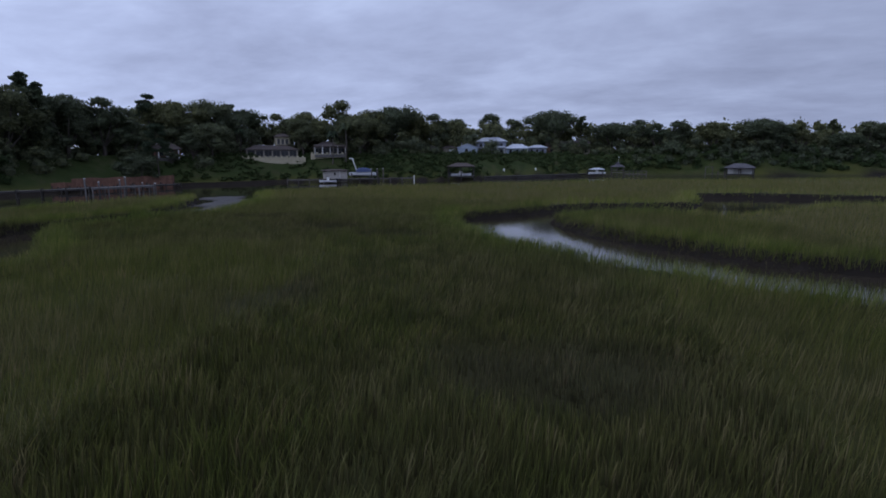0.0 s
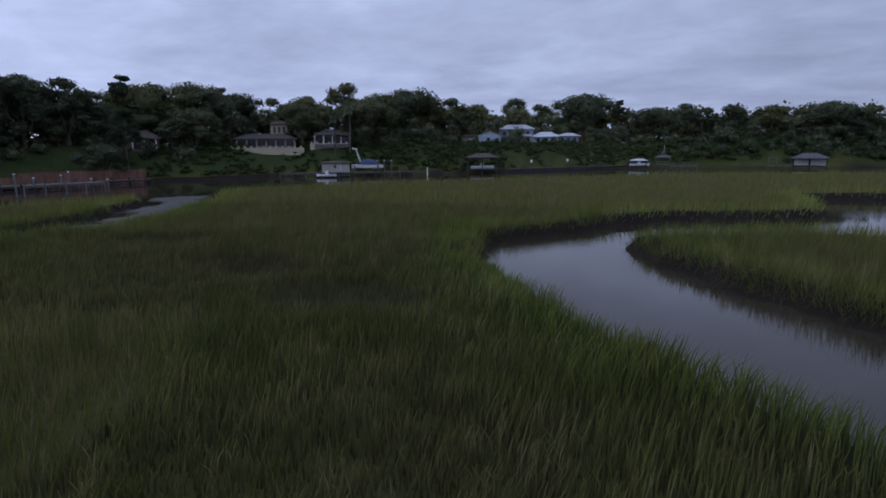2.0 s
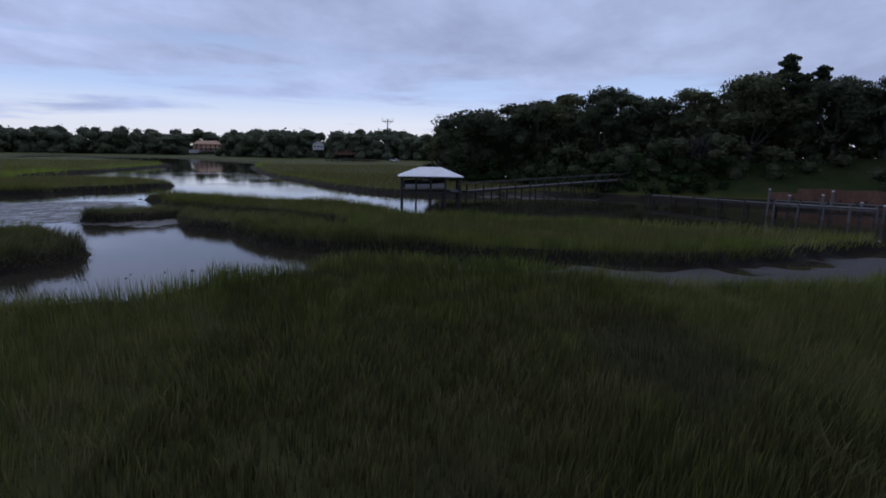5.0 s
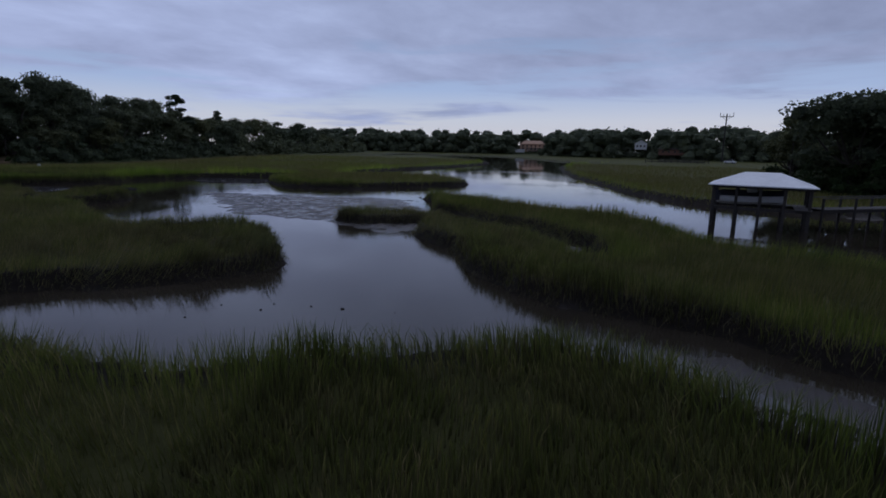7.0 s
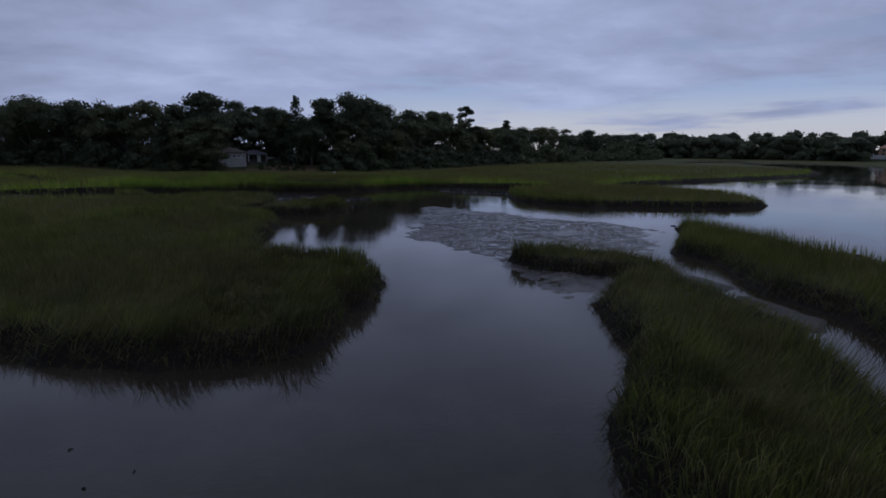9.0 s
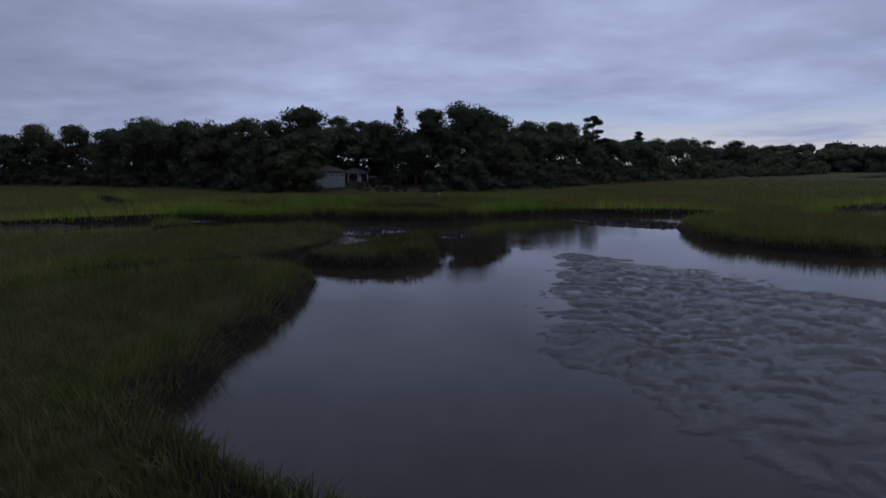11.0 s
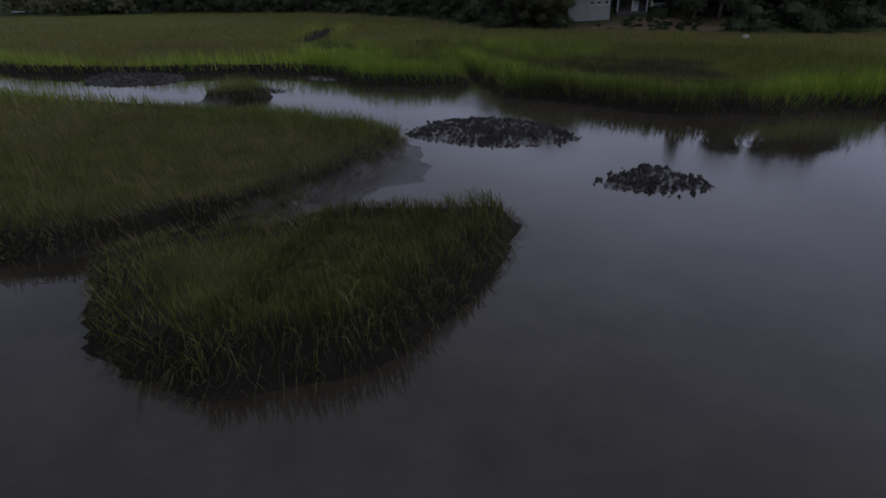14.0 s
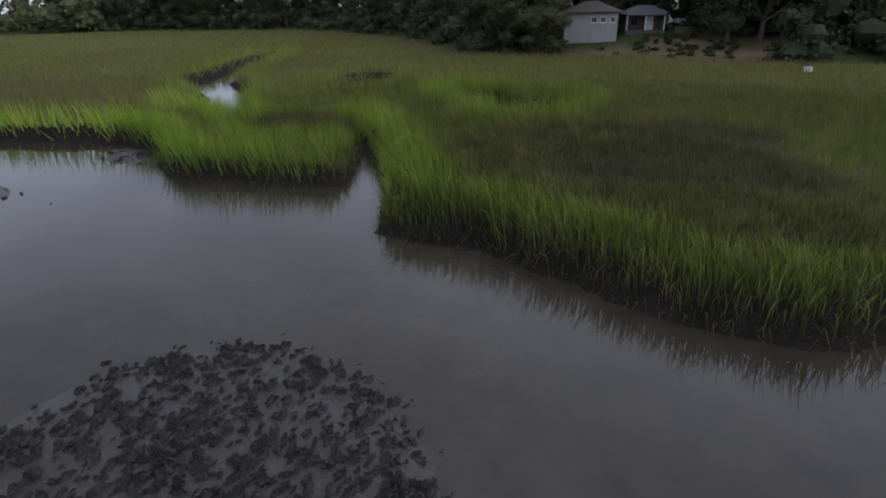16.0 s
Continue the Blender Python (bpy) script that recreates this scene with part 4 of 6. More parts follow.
stand([(90, -190, 16, 0), (120, -189, 16, 0), (141, -186, 15, 0), (47, -182, 18, 0), (55, -190, 17, 0), (85, -188, 17, 0), (4, -150, 17, 0), (-2, -146, 17, 0), (22, -168, 17, 0),
       (115, -187, 16, 0), (155, -184, 13, 0), (170, -182, 12, 0), (38, -178, 18, 0), (-88, -150, 15, 0), (-99, -165, 15, 0), (-120, -184, 16, 0), (-150, -214, 15, 0), (-160, -224, 15, 0), (-25.0, -116.0, 13.5, 0), (-22.0, -114.5, 8.5, 0), (-27.5, -113.5, 6.0, 0)])


def belt(outline, first_off, depth, spacing, low, high, box, seed, pines=0.12):
    """Trees behind one another along an edge of the upland, at random."""
    q = np.random.RandomState(seed)
    x0, x1, y0, y1 = box
    n = int((x1 - x0) * (y1 - y0) / spacing ** 2)
    x, y = q.uniform(x0, x1, n), q.uniform(y0, y1, n)
    d = inside(x, y, outline)
    ok = (d > first_off) & (d < first_off + depth)
    for px, py in zip(x[ok], y[ok]):
        if any((px - cx) ** 2 + (py - cy) ** 2 < r * r for cx, cy, r in CLEARINGS):
            continue
        p = q.rand() < pines
        kind = PINES[q.randint(4)] if p else OAKS[q.randint(len(OAKS))]
        plant(kind, px, py, q.uniform(low, high) * (1.1 if p else 1), q.uniform(0, 360), 1.0)


# house plots and lawns stay open
CLEARINGS = [(-90, 142, 10), (-76, 151, 9), (-104, 116, 7), (-114, 93, 6), (-38, 184, 19), (-20, 195, 17), (-2, 203, 12), (10, 208, 9), (-33, -123, 8), (-36, -131, 8), (-46, -118, 7)]
belt(BLUFF, 15, 14, 15.0, 9, 12.5, (-170, -40, 20, 230), 31)
belt(BLUFF, 16, 14, 15.0, 8, 10.5, (-40, 180, 190, 300), 32)
belt(SOUTH, 8, 18, 15.0, 10, 14.0, (-140, 190, -235, -110), 33, 0.08)
belt(SOUTH, 6, 18, 18.0, 10, 14.0, (-400, -140, -400, -165), 34)


def thicket(name, label, outline, off, gap, size, tall, leaf, box, seed, mat, each=60, skip=(), squash=0.8, flat_cat="undergrowth", even=False, dense=0.58):
    """Leafy clumps that fill the edge of the woods from the ground up."""
    q = np.random.RandomState(seed)
    x0, x1, y0, y1 = box
    n = int((x1 - x0) * (y1 - y0) / gap ** 2)
    x, y = q.uniform(x0, x1, n), q.uniform(y0, y1, n)
    d = inside(x, y, outline)
    ok = (d > off[0]) & (d < off[1])
    for cx, cy, r in skip:
        ok &= (x - cx) ** 2 + (y - cy) ** 2 > r * r
    x, y = x[ok], y[ok]
    r = q.uniform(*size, len(x))
    z = lookup(H, x, y) + (tall[0] + (tall[1] - tall[0]) * q.rand(len(x)) ** 1.4) * (1.0 if even else q.uniform(0.1, 1.0, len(x)))
    co, faces = leaf_cards(q, np.stack([x, y, z], 1), r, [each] * len(x), leaf, squash, dense=dense)
    ob = new(name, raw_mesh(name, co, faces, mat))
    return tagged(ob, label, flat_cat, kind="stuff")


OPEN = [(-104, 85, 7), (-104, 94, 7.5), (-105, 102, 7), (-103, 116, 6), (-89, 141, 9), (-76, 151, 8), (-36, 176, 17), (-20, 192, 16), (-2, 204, 11), (10, 208, 9)]
thicket("undergrowth", "dark shrubs and vines under the bluff trees", BLUFF, (5, 24), 2.6, (1.4, 2.8), (1.0, 8.0), 0.48, (-175, -96, 18, 150), 41, LEAF, 60, OPEN)
thicket("undergrowth", "dark shrubs and vines under the bluff trees", BLUFF, (14, 34), 3.4, (1.6, 3.0), (1.0, 8.0), 0.6, (-96, 190, 120, 300), 42, LEAF, 58, OPEN)
thicket("undergrowth", "dark shrubs along the water below the bluff", BLUFF, (1, 15), 2.8, (0.9, 2.2), (0.3, 3.5), 0.6, (14, 190, 200, 280), 43, SHRUB, 50)
thicket("undergrowth", "dark woods closing the view behind the houses", BLUFF, (28, 44), 3.3, (2.4, 3.6), (0.5, 11.0), 1.0, (-165, 190, 20, 330), 49, LEAF, 40, even=True)
thicket("vines", "green vines covering the bluff slope", BLUFF, (0.3, 15), 1.25, (0.5, 1.1), (0.0, 0.9), 0.45, (-104, 16, 104, 215), 44, SHRUB, 18,
        [(-104, 84, 8), (-104, 94, 8), (-106, 101, 7), (-29, 172, 6), (-20, 182, 6), (-87, 138, 4), (-75, 149, 4)], 0.55, "vines")
WOODS = [(-33, -121, 8), (-37, -129, 7), (-45, -117, 8), (-50, -119, 7)]
thicket("undergrowth", "dark shrubs at the edge of the southern woods", SOUTH, (1.5, 24), 3.0, (1.3, 2.8), (0.6, 7.5), 0.48, (-150, 180, -225, -108), 45, LEAF, 62, WOODS)
thicket("undergrowth", "dark shrubs at the edge of the southern woods", SOUTH, (1, 22), 5.0, (2.2, 4.2), (1.0, 9.0), 1.2, (-400, -150, -400, -170), 46, LEAF, 60)
thicket("far_woods", "distant low woods across the marsh", FAR_WEST, (0, 34), 4.7, (4.0, 7.0), (0.5, 18.0), 1.5, (-640, -340, -560, 170), 47, LEAF, 40, [(-512, -260, 24), (-494, -249, 20), (-476, -238, 18), (-447, -121, 15)], 0.8, "woods", True, 0.86)
thicket("far_woods", "distant woods behind the far houses", FAR_WEST, (62, 84), 6.0, (5.0, 8.0), (0.5, 20.0), 1.6, (-720, -400, -560, 170), 59, LEAF, 40, (), 0.8, "woods", True, 0.86)
thicket("far_woods", "distant low woods across the marsh", SOUTH, (0, 40), 9.0, (4.0, 6.5), (2.0, 11.0), 1.9, (160, 600, -240, -120), 48, LEAF, 60, (), 0.8, "woods")
thicket("undergrowth", "shrubs and small trees down to the water", BLUFF, (0.3, 13), 2.2, (1.0, 2.1), (0.3, 4.5), 0.45, (-175, -100, 18, 81), 51, SHRUB, 60, [(-104, 84, 5)])
thicket("undergrowth", "dark woods closing the view of the southern shore", SOUTH, (22, 38), 3.3, (2.4, 3.8), (0.5, 12.5), 1.0, (-150, 190, -240, -128), 52, LEAF, 40, [(-55, -146, 6)], even=True)
thicket("undergrowth", "dark shrubs on the bluff above the docks", BLUFF, (4, 16), 3.0, (1.2, 2.4), (0.5, 6.0), 0.72, (14, 190, 200, 280), 53, LEAF, 60)
thicket("undergrowth", "dark trees crowding round the bluff houses", BLUFF, (13, 22), 3.4, (1.4, 2.6), (1.5, 7.5), 0.75, (-112, -50, 104, 182), 54, LEAF, 60, OPEN + [(-104, 112, 7), (-85, 136, 7), (-72, 146, 6)])

thicket("undergrowth", "low dark shrubs scattered over the bank below the houses", BLUFF, (1.5, 17), 3.1, (0.6, 1.5), (0.1, 1.3), 0.42, (-62, 16, 150, 222), 55, SHRUB, 46, [(-21, 184, 7), (-29, 178, 6)])
thicket("undergrowth", "dark trees standing before the bluff houses", BLUFF, (11, 19), 6.0, (1.2, 2.2), (1.5, 7.0), 0.45, (-60, 20, 165, 230), 56, LEAF, 90, [(-43, 187, 4), (-28, 195, 5)])

thicket("undergrowth", "dark woods closing the view behind the lawn", BLUFF, (18, 34), 3.6, (2.0, 3.2), (0.3, 7.5), 0.8, (-150, -108, 58, 128), 57, LEAF, 40, [(-108, 121, 6), (-114, 93, 5)], even=True)
thicket("weeds", "green weeds and brambles on a bare dirt slope", SOUTH, (0.5, 12), 1.9, (0.25, 0.75), (0.0, 0.35), 0.3, (-70, -31, -128, -107), 58, SHRUB, 34, [(-33, -122, 5), (-38, -129, 5)], 0.8, "weeds")
stand([(-55, -124, 15, 1), (-56.6, -131, 17, 1), (-57.6, -127.5, 16, 1), (-47, -129, 14, 1)])

thicket("undergrowth", "dark woods closing the view behind the bluff houses", BLUFF, (40, 54), 4.2, (2.6, 4.0), (0.5, 10.0), 1.1, (-70, 120, 170, 320), 60, LEAF, 40, even=True)

# ---- building helpers ----
def cuboid(x0, x1, y0, y1, z0, z1, cut=0.0):
    """Corners and faces of a block, its long edges eased by cut."""
    c = min(cut, (x1 - x0) / 3, (y1 - y0) / 3)
    if c <= 0:
        ring = [(x0, y0), (x1, y0), (x1, y1), (x0, y1)]
    else:
        ring = [(x0 + c, y0), (x1 - c, y0), (x1, y0 + c), (x1, y1 - c), (x1 - c, y1), (x0 + c, y1), (x0, y1 - c), (x0, y0 + c)]
    n = len(ring)
    co = [(x, y, z0) for x, y in ring] + [(x, y, z1) for x, y in ring]
    faces = [tuple(range(n - 1, -1, -1)), tuple(range(n, 2 * n))] + [(i, (i + 1) % n, n + (i + 1) % n, n + i) for i in range(n)]
    return co, faces


def shape(name, pieces, mat):
    """One mesh from corner-and-face pieces."""
    co, faces = [], []
    for c, f in pieces:
        n = len(co)
        co += [tuple(map(float, p)) for p in c]
        faces += [tuple(int(i) + n for i in q) for q in f]
    me = bpy.data.meshes.new(name)
    me.from_pydata(co, [], faces)
    me.materials.append(mat)
    return me


def part(name, pieces, mat, parent, label=""):
    ob = new(name, shape(name, pieces, mat))
    ob.parent = parent
    return tagged(ob, label)


def shared(name, me, parent, m):
    """A part that shares its mesh with its like."""
    ob = new(name, me)
    ob.parent, ob.matrix_basis = parent, m
    return ob


def thing(name, label, category, m, group=""):
    root = new(name)
    root.matrix_world = m
    return tagged(root, label, category, group)


def facing(x, y, to=(-5, 38)):
    """The turn that points a thing's front, its -y side, at a place."""
    return math.degrees(math.atan2(to[1] - y, to[0] - x)) + 90


def at_ground(x, y):
    return float(lookup(H, np.array([x], float), np.array([y], float))[0])


def hip_roof(w, d, z0, z1, over=0.0, ridge=0.25, thick=0.10):
    """A hipped roof with a thin eave, over a plan centred on the origin."""
    a, b = w / 2 + over, d / 2 + over
    r = max(a - b, 0.0) + ridge * min(a, b)
    rim = [(-a, -b), (a, -b), (a, b), (-a, b)]
    co = [(x, y, z0) for x, y in rim] + [(x, y, z0 + thick) for x, y in rim] + [(-r, 0, z1), (r, 0, z1)]
    faces = [(3, 2, 1, 0), (0, 1, 5, 4), (1, 2, 6, 5), (2, 3, 7, 6), (3, 0, 4, 7), (4, 5, 9, 8), (6, 7, 8, 9), (5, 6, 9), (7, 4, 8)]
    return co, faces


def gable_roof(w, d, z0, z1, over=0.4, thick=0.12, along_x=True):
    a, b = (w / 2 + over, d / 2 + over) if along_x else (d / 2 + over, w / 2 + over)
    co = [(-a, -b, z0), (a, -b, z0), (a, 0, z1), (-a, 0, z1), (a, b, z0), (-a, b, z0)]
    co += [(x, y, z + thick) for x, y, z in co]
    if not along_x:
        co = [(-y, x, z) for x, y, z in co]
    faces = [(3, 2, 1, 0), (5, 4, 2, 3), (6, 7, 8, 9), (9, 8, 10, 11), (0, 1, 7, 6), (4, 5, 11, 10), (1, 2, 8, 7), (2, 4, 10, 8), (3, 0, 6, 9), (5, 3, 9, 11)]
    return co, faces


def pole(x, y, z0, z1, r=0.12, lean=(0, 0)):
    c, f = tube((x, y, z0), (x + lean[0], y + lean[1], z1), r, r * 0.92, 8, rings=1)
    return list(map(tuple, c)), list(map(tuple, f)) + [(15, 14, 13, 12, 11, 10, 9, 8)]


def beam(a, b, wide, tall):
    """A squared timber between two points, level across."""
    a, b = Vector(a), Vector(b)
    d = (b - a).normalized()
    s = d.cross(Vector((0, 0, 1))).normalized() * wide / 2
    u = s.cross(d).normalized() * tall / 2
    co = [p + i * s + j * u for p in (a, b) for i, j in ((-1, -1), (1, -1), (1, 1), (-1, 1))]
    return [tuple(c) for c in co], [(3, 2, 1, 0), (4, 5, 6, 7), (0, 1, 5, 4), (1, 2, 6, 5), (2, 3, 7, 6), (3, 0, 4, 7)]


def planks(x0, x1, y0, y1, z, thick=0.06, wide=0.28, gap=0.025, along_y=True):
    """Deck boards laid side by side."""
    out, p, end = [], (x0 if along_y else y0), (x1 if along_y else y1)
    while p < end - 0.05:
        q = min(p + wide - gap, end)
        out.append(cuboid(p, q, y0, y1, z - thick, z) if along_y else cuboid(x0, x1, p, q, z - thick, z))
        p += wide
    return out


PILE = surface("weathered_piling", (0.085, 0.080, 0.080), (0.20, 0.19, 0.185), 1.2, 0.85, stretch=(1, 1, 0.3))
DARK_PILE = surface("wet_dark_piling", (0.025, 0.022, 0.020), (0.06, 0.053, 0.048), 1.2, 0.7, stretch=(1, 1, 0.3))
BOARD = surface("grey_deck_board", (0.080, 0.073, 0.069), (0.175, 0.163, 0.152), 1.0, 0.85, stretch=(1, 0.3, 1))
WORN_WOOD = surface("worn_brown_timber", (0.060, 0.052, 0.048), (0.135, 0.118, 0.108), 1.2, 0.85, stretch=(1, 1, 0.3))
OFF_WHITE = surface("dingy_cream_boards", (0.36, 0.335, 0.30), (0.50, 0.465, 0.42), 0.8, 0.8)
BLUE_CANVAS = surface("blue_boat_canvas", (0.030, 0.045, 0.11), (0.060, 0.085, 0.18), 1.5, 0.7)
WHITE_METAL = surface("white_metal_roof", (0.62, 0.63, 0.64), (0.80, 0.81, 0.82), 0.6, 0.4, relief=0.08, spec=0.5)
WHITE_PAINT = surface("white_paint", (0.60, 0.60, 0.58), (0.78, 0.78, 0.76), 0.8, 0.6, relief=0.1)
CREAM = surface("cream_stucco", (0.40, 0.35, 0.24), (0.56, 0.50, 0.35), 0.7, 0.85)
TAN = surface("tan_siding", (0.22, 0.19, 0.15), (0.34, 0.30, 0.24), 0.7, 0.8)
BLUE_SIDING = surface("pale_blue_siding", (0.40, 0.48, 0.60), (0.55, 0.63, 0.74), 0.7, 0.7)
GREY_SIDING = surface("grey_siding", (0.17, 0.19, 0.24), (0.28, 0.30, 0.36), 0.7, 0.75)
RED_BRICK = surface("red_brown_wall", (0.13, 0.065, 0.045), (0.24, 0.125, 0.085), 1.5, 0.85)
BROWN_ROOF = surface("brown_shingle", (0.050, 0.038, 0.034), (0.105, 0.085, 0.078), 2.0, 0.9)
GREY_ROOF = surface("grey_shingle", (0.055, 0.052, 0.060), (0.115, 0.110, 0.122), 2.0, 0.9)
METAL_ROOF = surface("pale_metal_roof", (0.38, 0.41, 0.47), (0.54, 0.57, 0.63), 1.0, 0.45, relief=0.1)
PEACH = surface("peach_stucco", (0.50, 0.30, 0.19), (0.62, 0.40, 0.27), 0.5, 0.8)
CONCRETE = surface("pale_concrete", (0.26, 0.25, 0.235), (0.42, 0.40, 0.38), 1.0, 0.85)
BLOCK = surface("painted_block_wall", (0.27, 0.27, 0.245), (0.38, 0.375, 0.345), 0.9, 0.85)
HULL = surface("boat_gelcoat", (0.62, 0.63, 0.65), (0.78, 0.79, 0.80), 0.6, 0.3, relief=0.03, spec=0.5)
CANVAS = surface("dark_boat_canvas", (0.018, 0.020, 0.030), (0.045, 0.048, 0.062), 1.5, 0.8)
SHELL = surface("oyster_shell", (0.013, 0.012, 0.010), (0.058, 0.053, 0.046), 6.0, 0.75, relief=0.9, depth=0.03)
STRAW = surface("dry_bank_grass", (0.10, 0.075, 0.045), (0.21, 0.155, 0.09), 0.5, 0.9, relief=0.8, depth=0.05)


def make_glass():
    m, n, l, b = material("dark_window_glass")
    b.inputs["Base Color"].default_value = (0.02, 0.022, 0.026, 1)
    b.inputs["Roughness"].default_value = 0.08
    return m


GLASS = make_glass()


def window(parent, x, y, z, w, h, mat=None, name="window"):
    """A window let into a front wall: frame, sill and pane."""
    f = 0.09
    fr = part(name, [cuboid(x - w / 2, x + w / 2, y - 0.06, y + 0.02, z, z + f), cuboid(x - w / 2, x + w / 2, y - 0.06, y + 0.02, z + h - f, z + h),
                     cuboid(x - w / 2, x - w / 2 + f, y - 0.06, y + 0.02, z + f, z + h - f), cuboid(x + w / 2 - f, x + w / 2, y - 0.06, y + 0.02, z + f, z + h - f),
                     cuboid(x - 0.03, x + 0.03, y - 0.05, y + 0.02, z + f, z + h - f)], mat or WHITE_PAINT, parent)
    part("pane", [cuboid(x - w / 2 + f, x + w / 2 - f, y - 0.025, y + 0.015, z + f, z + h - f)], GLASS, fr)
    part("sill", [cuboid(x - w / 2 - 0.06, x + w / 2 + 0.06, y - 0.12, y + 0.0, z - 0.07, z)], mat or WHITE_PAINT, fr)


def motor_boat(label, m, length=6.5, cover=False, tower=False):
    """An open powerboat: hull, deck, console with windscreen, outboard; some with a canvas cover or a tall white top."""
    b = thing("motor_boat", label, "boat", m)
    n, wide, deep = 12, length * 0.17, length * 0.15
    co, faces = [], []
    for i in range(n + 1):
        t = i / n
        w = wide * (1 - max(0, (t - 0.45) / 0.55) ** 2.2)
        lift = 0.18 * deep * t ** 2
        x = (t - 0.5) * length
        co += [(x, -w, deep + lift), (x, -w * 0.82, deep * 0.35 + lift), (x, 0, lift * 1.6), (x, w * 0.82, deep * 0.35 + lift), (x, w, deep + lift)]
    for i in range(n):
        for j in range(4):
            k = i * 5 + j
            faces.append((k, k + 1, k + 6, k + 5))
    faces.append((0, 1, 2, 3, 4))
    deck = [(i * 5, (i + 1) * 5, (i + 1) * 5 + 4, i * 5 + 4) for i in range(n)]
    part("hull", [(co, faces)], HULL, b)
    part("deck", [([(x, y * 0.93, z - 0.12) for x, y, z in co], deck)], WHITE_PAINT, b)
    part("console", [cuboid(-0.1 * length, 0.06 * length, -0.35, 0.35, deep * 0.8, deep + 0.75, 0.08)], WHITE_PAINT, b)
    part("windscreen", [cuboid(0.05 * length, 0.07 * length, -0.4, 0.4, deep + 0.7, deep + 1.1)], GLASS, b)
    part("outboard_motor", [cuboid(-0.58 * length, -0.5 * length, -0.2, 0.2, deep * 0.4, deep + 0.45, 0.07)], CANVAS, b)
    if cover:
        part("cover", [([(x, y * 1.03, z + (0.35 if abs(y) < 1e-6 else 0.03)) for x, y, z in
                         [p for i in range(n + 1) for p in (co[i * 5], (co[i * 5][0], 0, co[i * 5][2] + 0.2), co[i * 5 + 4])]],
                        [(i * 3 + j, i * 3 + j + 1, i * 3 + j + 4, i * 3 + j + 3) for i in range(n) for j in range(2)])], CANVAS, b, "dark canvas cover")
    if tower:
        ring, rows_ = [], 7
        for i in range(rows_):
            x = (-0.30 + 0.52 * i / (rows_ - 1)) * length
            arch = 0.55 + 0.75 * math.sin(math.pi * (0.12 + 0.76 * i / (rows_ - 1)))
            ring += [(x, 1.05 * wide * math.cos(a), deep + arch * math.sin(a) + 0.15) for a in (0.0, 0.6, 1.2, 1.9, 2.5, math.pi)]
        skin = [(i * 6 + k, i * 6 + k + 1, i * 6 + k + 7, i * 6 + k + 6) for i in range(rows_ - 1) for k in range(5)]
        part("canvas_top", [(ring, skin + [tuple(range(6)), tuple(range((rows_ - 1) * 6, rows_ * 6))[::-1]])], BLUE_CANVAS, b, "blue canvas top")
        part("hull_stripe", [([(x, y * 1.012, z - 0.22) for x, y, z in co[0::5]] + [(x, y * 1.012, z - 0.02) for x, y, z in co[0::5]], [(i, i + 1, n + 2 + i, n + 1 + i) for i in range(n)])], BLUE_CANVAS, b)
        for sy in (-0.45, 0.45):
            part("mast_leg", [beam((0.18 * length, sy, deep), (0.34 * length, sy * 0.7, deep + 3.7), 0.20, 0.24)], WHITE_PAINT, b)
        part("mast_head", [beam((0.30 * length, 0, deep + 3.65), (0.46 * length, 0, deep + 3.9), 0.9, 0.35)], WHITE_PAINT, b)
    return b


def shelter(label, m, w, d, deck, eave, top, roof_mat, pile=DARK_PILE, rows=(3, 2), low=-1.2, walls=None):
    """A roofed boat shelter on piles over the water."""
    s = thing("boat_shelter", label, "boathouse", m)
    part("roof", [hip_roof(w, d, eave, top, 0.0, 0.12)], roof_mat, s, "hipped roof")
    nx, ny = rows
    post = shape("post", [cuboid(-0.13, 0.13, -0.13, 0.13, low, eave + 0.02, 0.03)], pile)
    for i in range(nx):
        for j in range(ny):
            shared("post", post, s, pose(-w / 2 + 0.5 + (w - 1.0) * i / (nx - 1), -d / 2 + 0.5 + (d - 1.0) * j / (ny - 1), 0))
    for y in (-d / 2 + 0.5, d / 2 - 0.5):
        part("eave_beam", [beam((-w / 2 + 0.3, y, eave - 0.08), (w / 2 - 0.3, y, eave - 0.08), 0.12, 0.26)], pile, s)
    if deck:
        part("deck", planks(-w / 2 + 0.2, w / 2 - 0.2, d / 2 - 1.9, d / 2 - 0.2, deck), BOARD, s)
        part("side_deck", planks(w / 2 - 1.6, w / 2 - 0.25, -d / 2 + 0.2, d / 2 - 2.0, deck, along_y=False), BOARD, s)
        for y in (-d / 2 + 0.5, d / 2 - 1.9):
            part("lift_beam", [beam((-w / 2 + 0.4, y, deck - 0.2), (w / 2 - 0.4, y, deck - 0.2), 0.16, 0.24)], pile, s)
        part("cross_brace", [beam((-w / 2 + 0.5, -d / 2 + 0.5, 0.2), (-w / 2 + 0.5, d / 2 - 0.5, deck - 0.3), 0.07, 0.14)], pile, s)
        part("cross_brace", [beam((-w / 2 + 0.5, -d / 2 + 0.5, deck - 0.3), (-w / 2 + 0.5, d / 2 - 0.5, 0.2), 0.07, 0.14)], pile, s)
    if walls:
        part("back_wall", [cuboid(-w / 2 + 0.4, w / 2 - 0.4, d / 2 - 0.55, d / 2 - 0.45, deck or 0.4, eave)], walls, s)
    return s


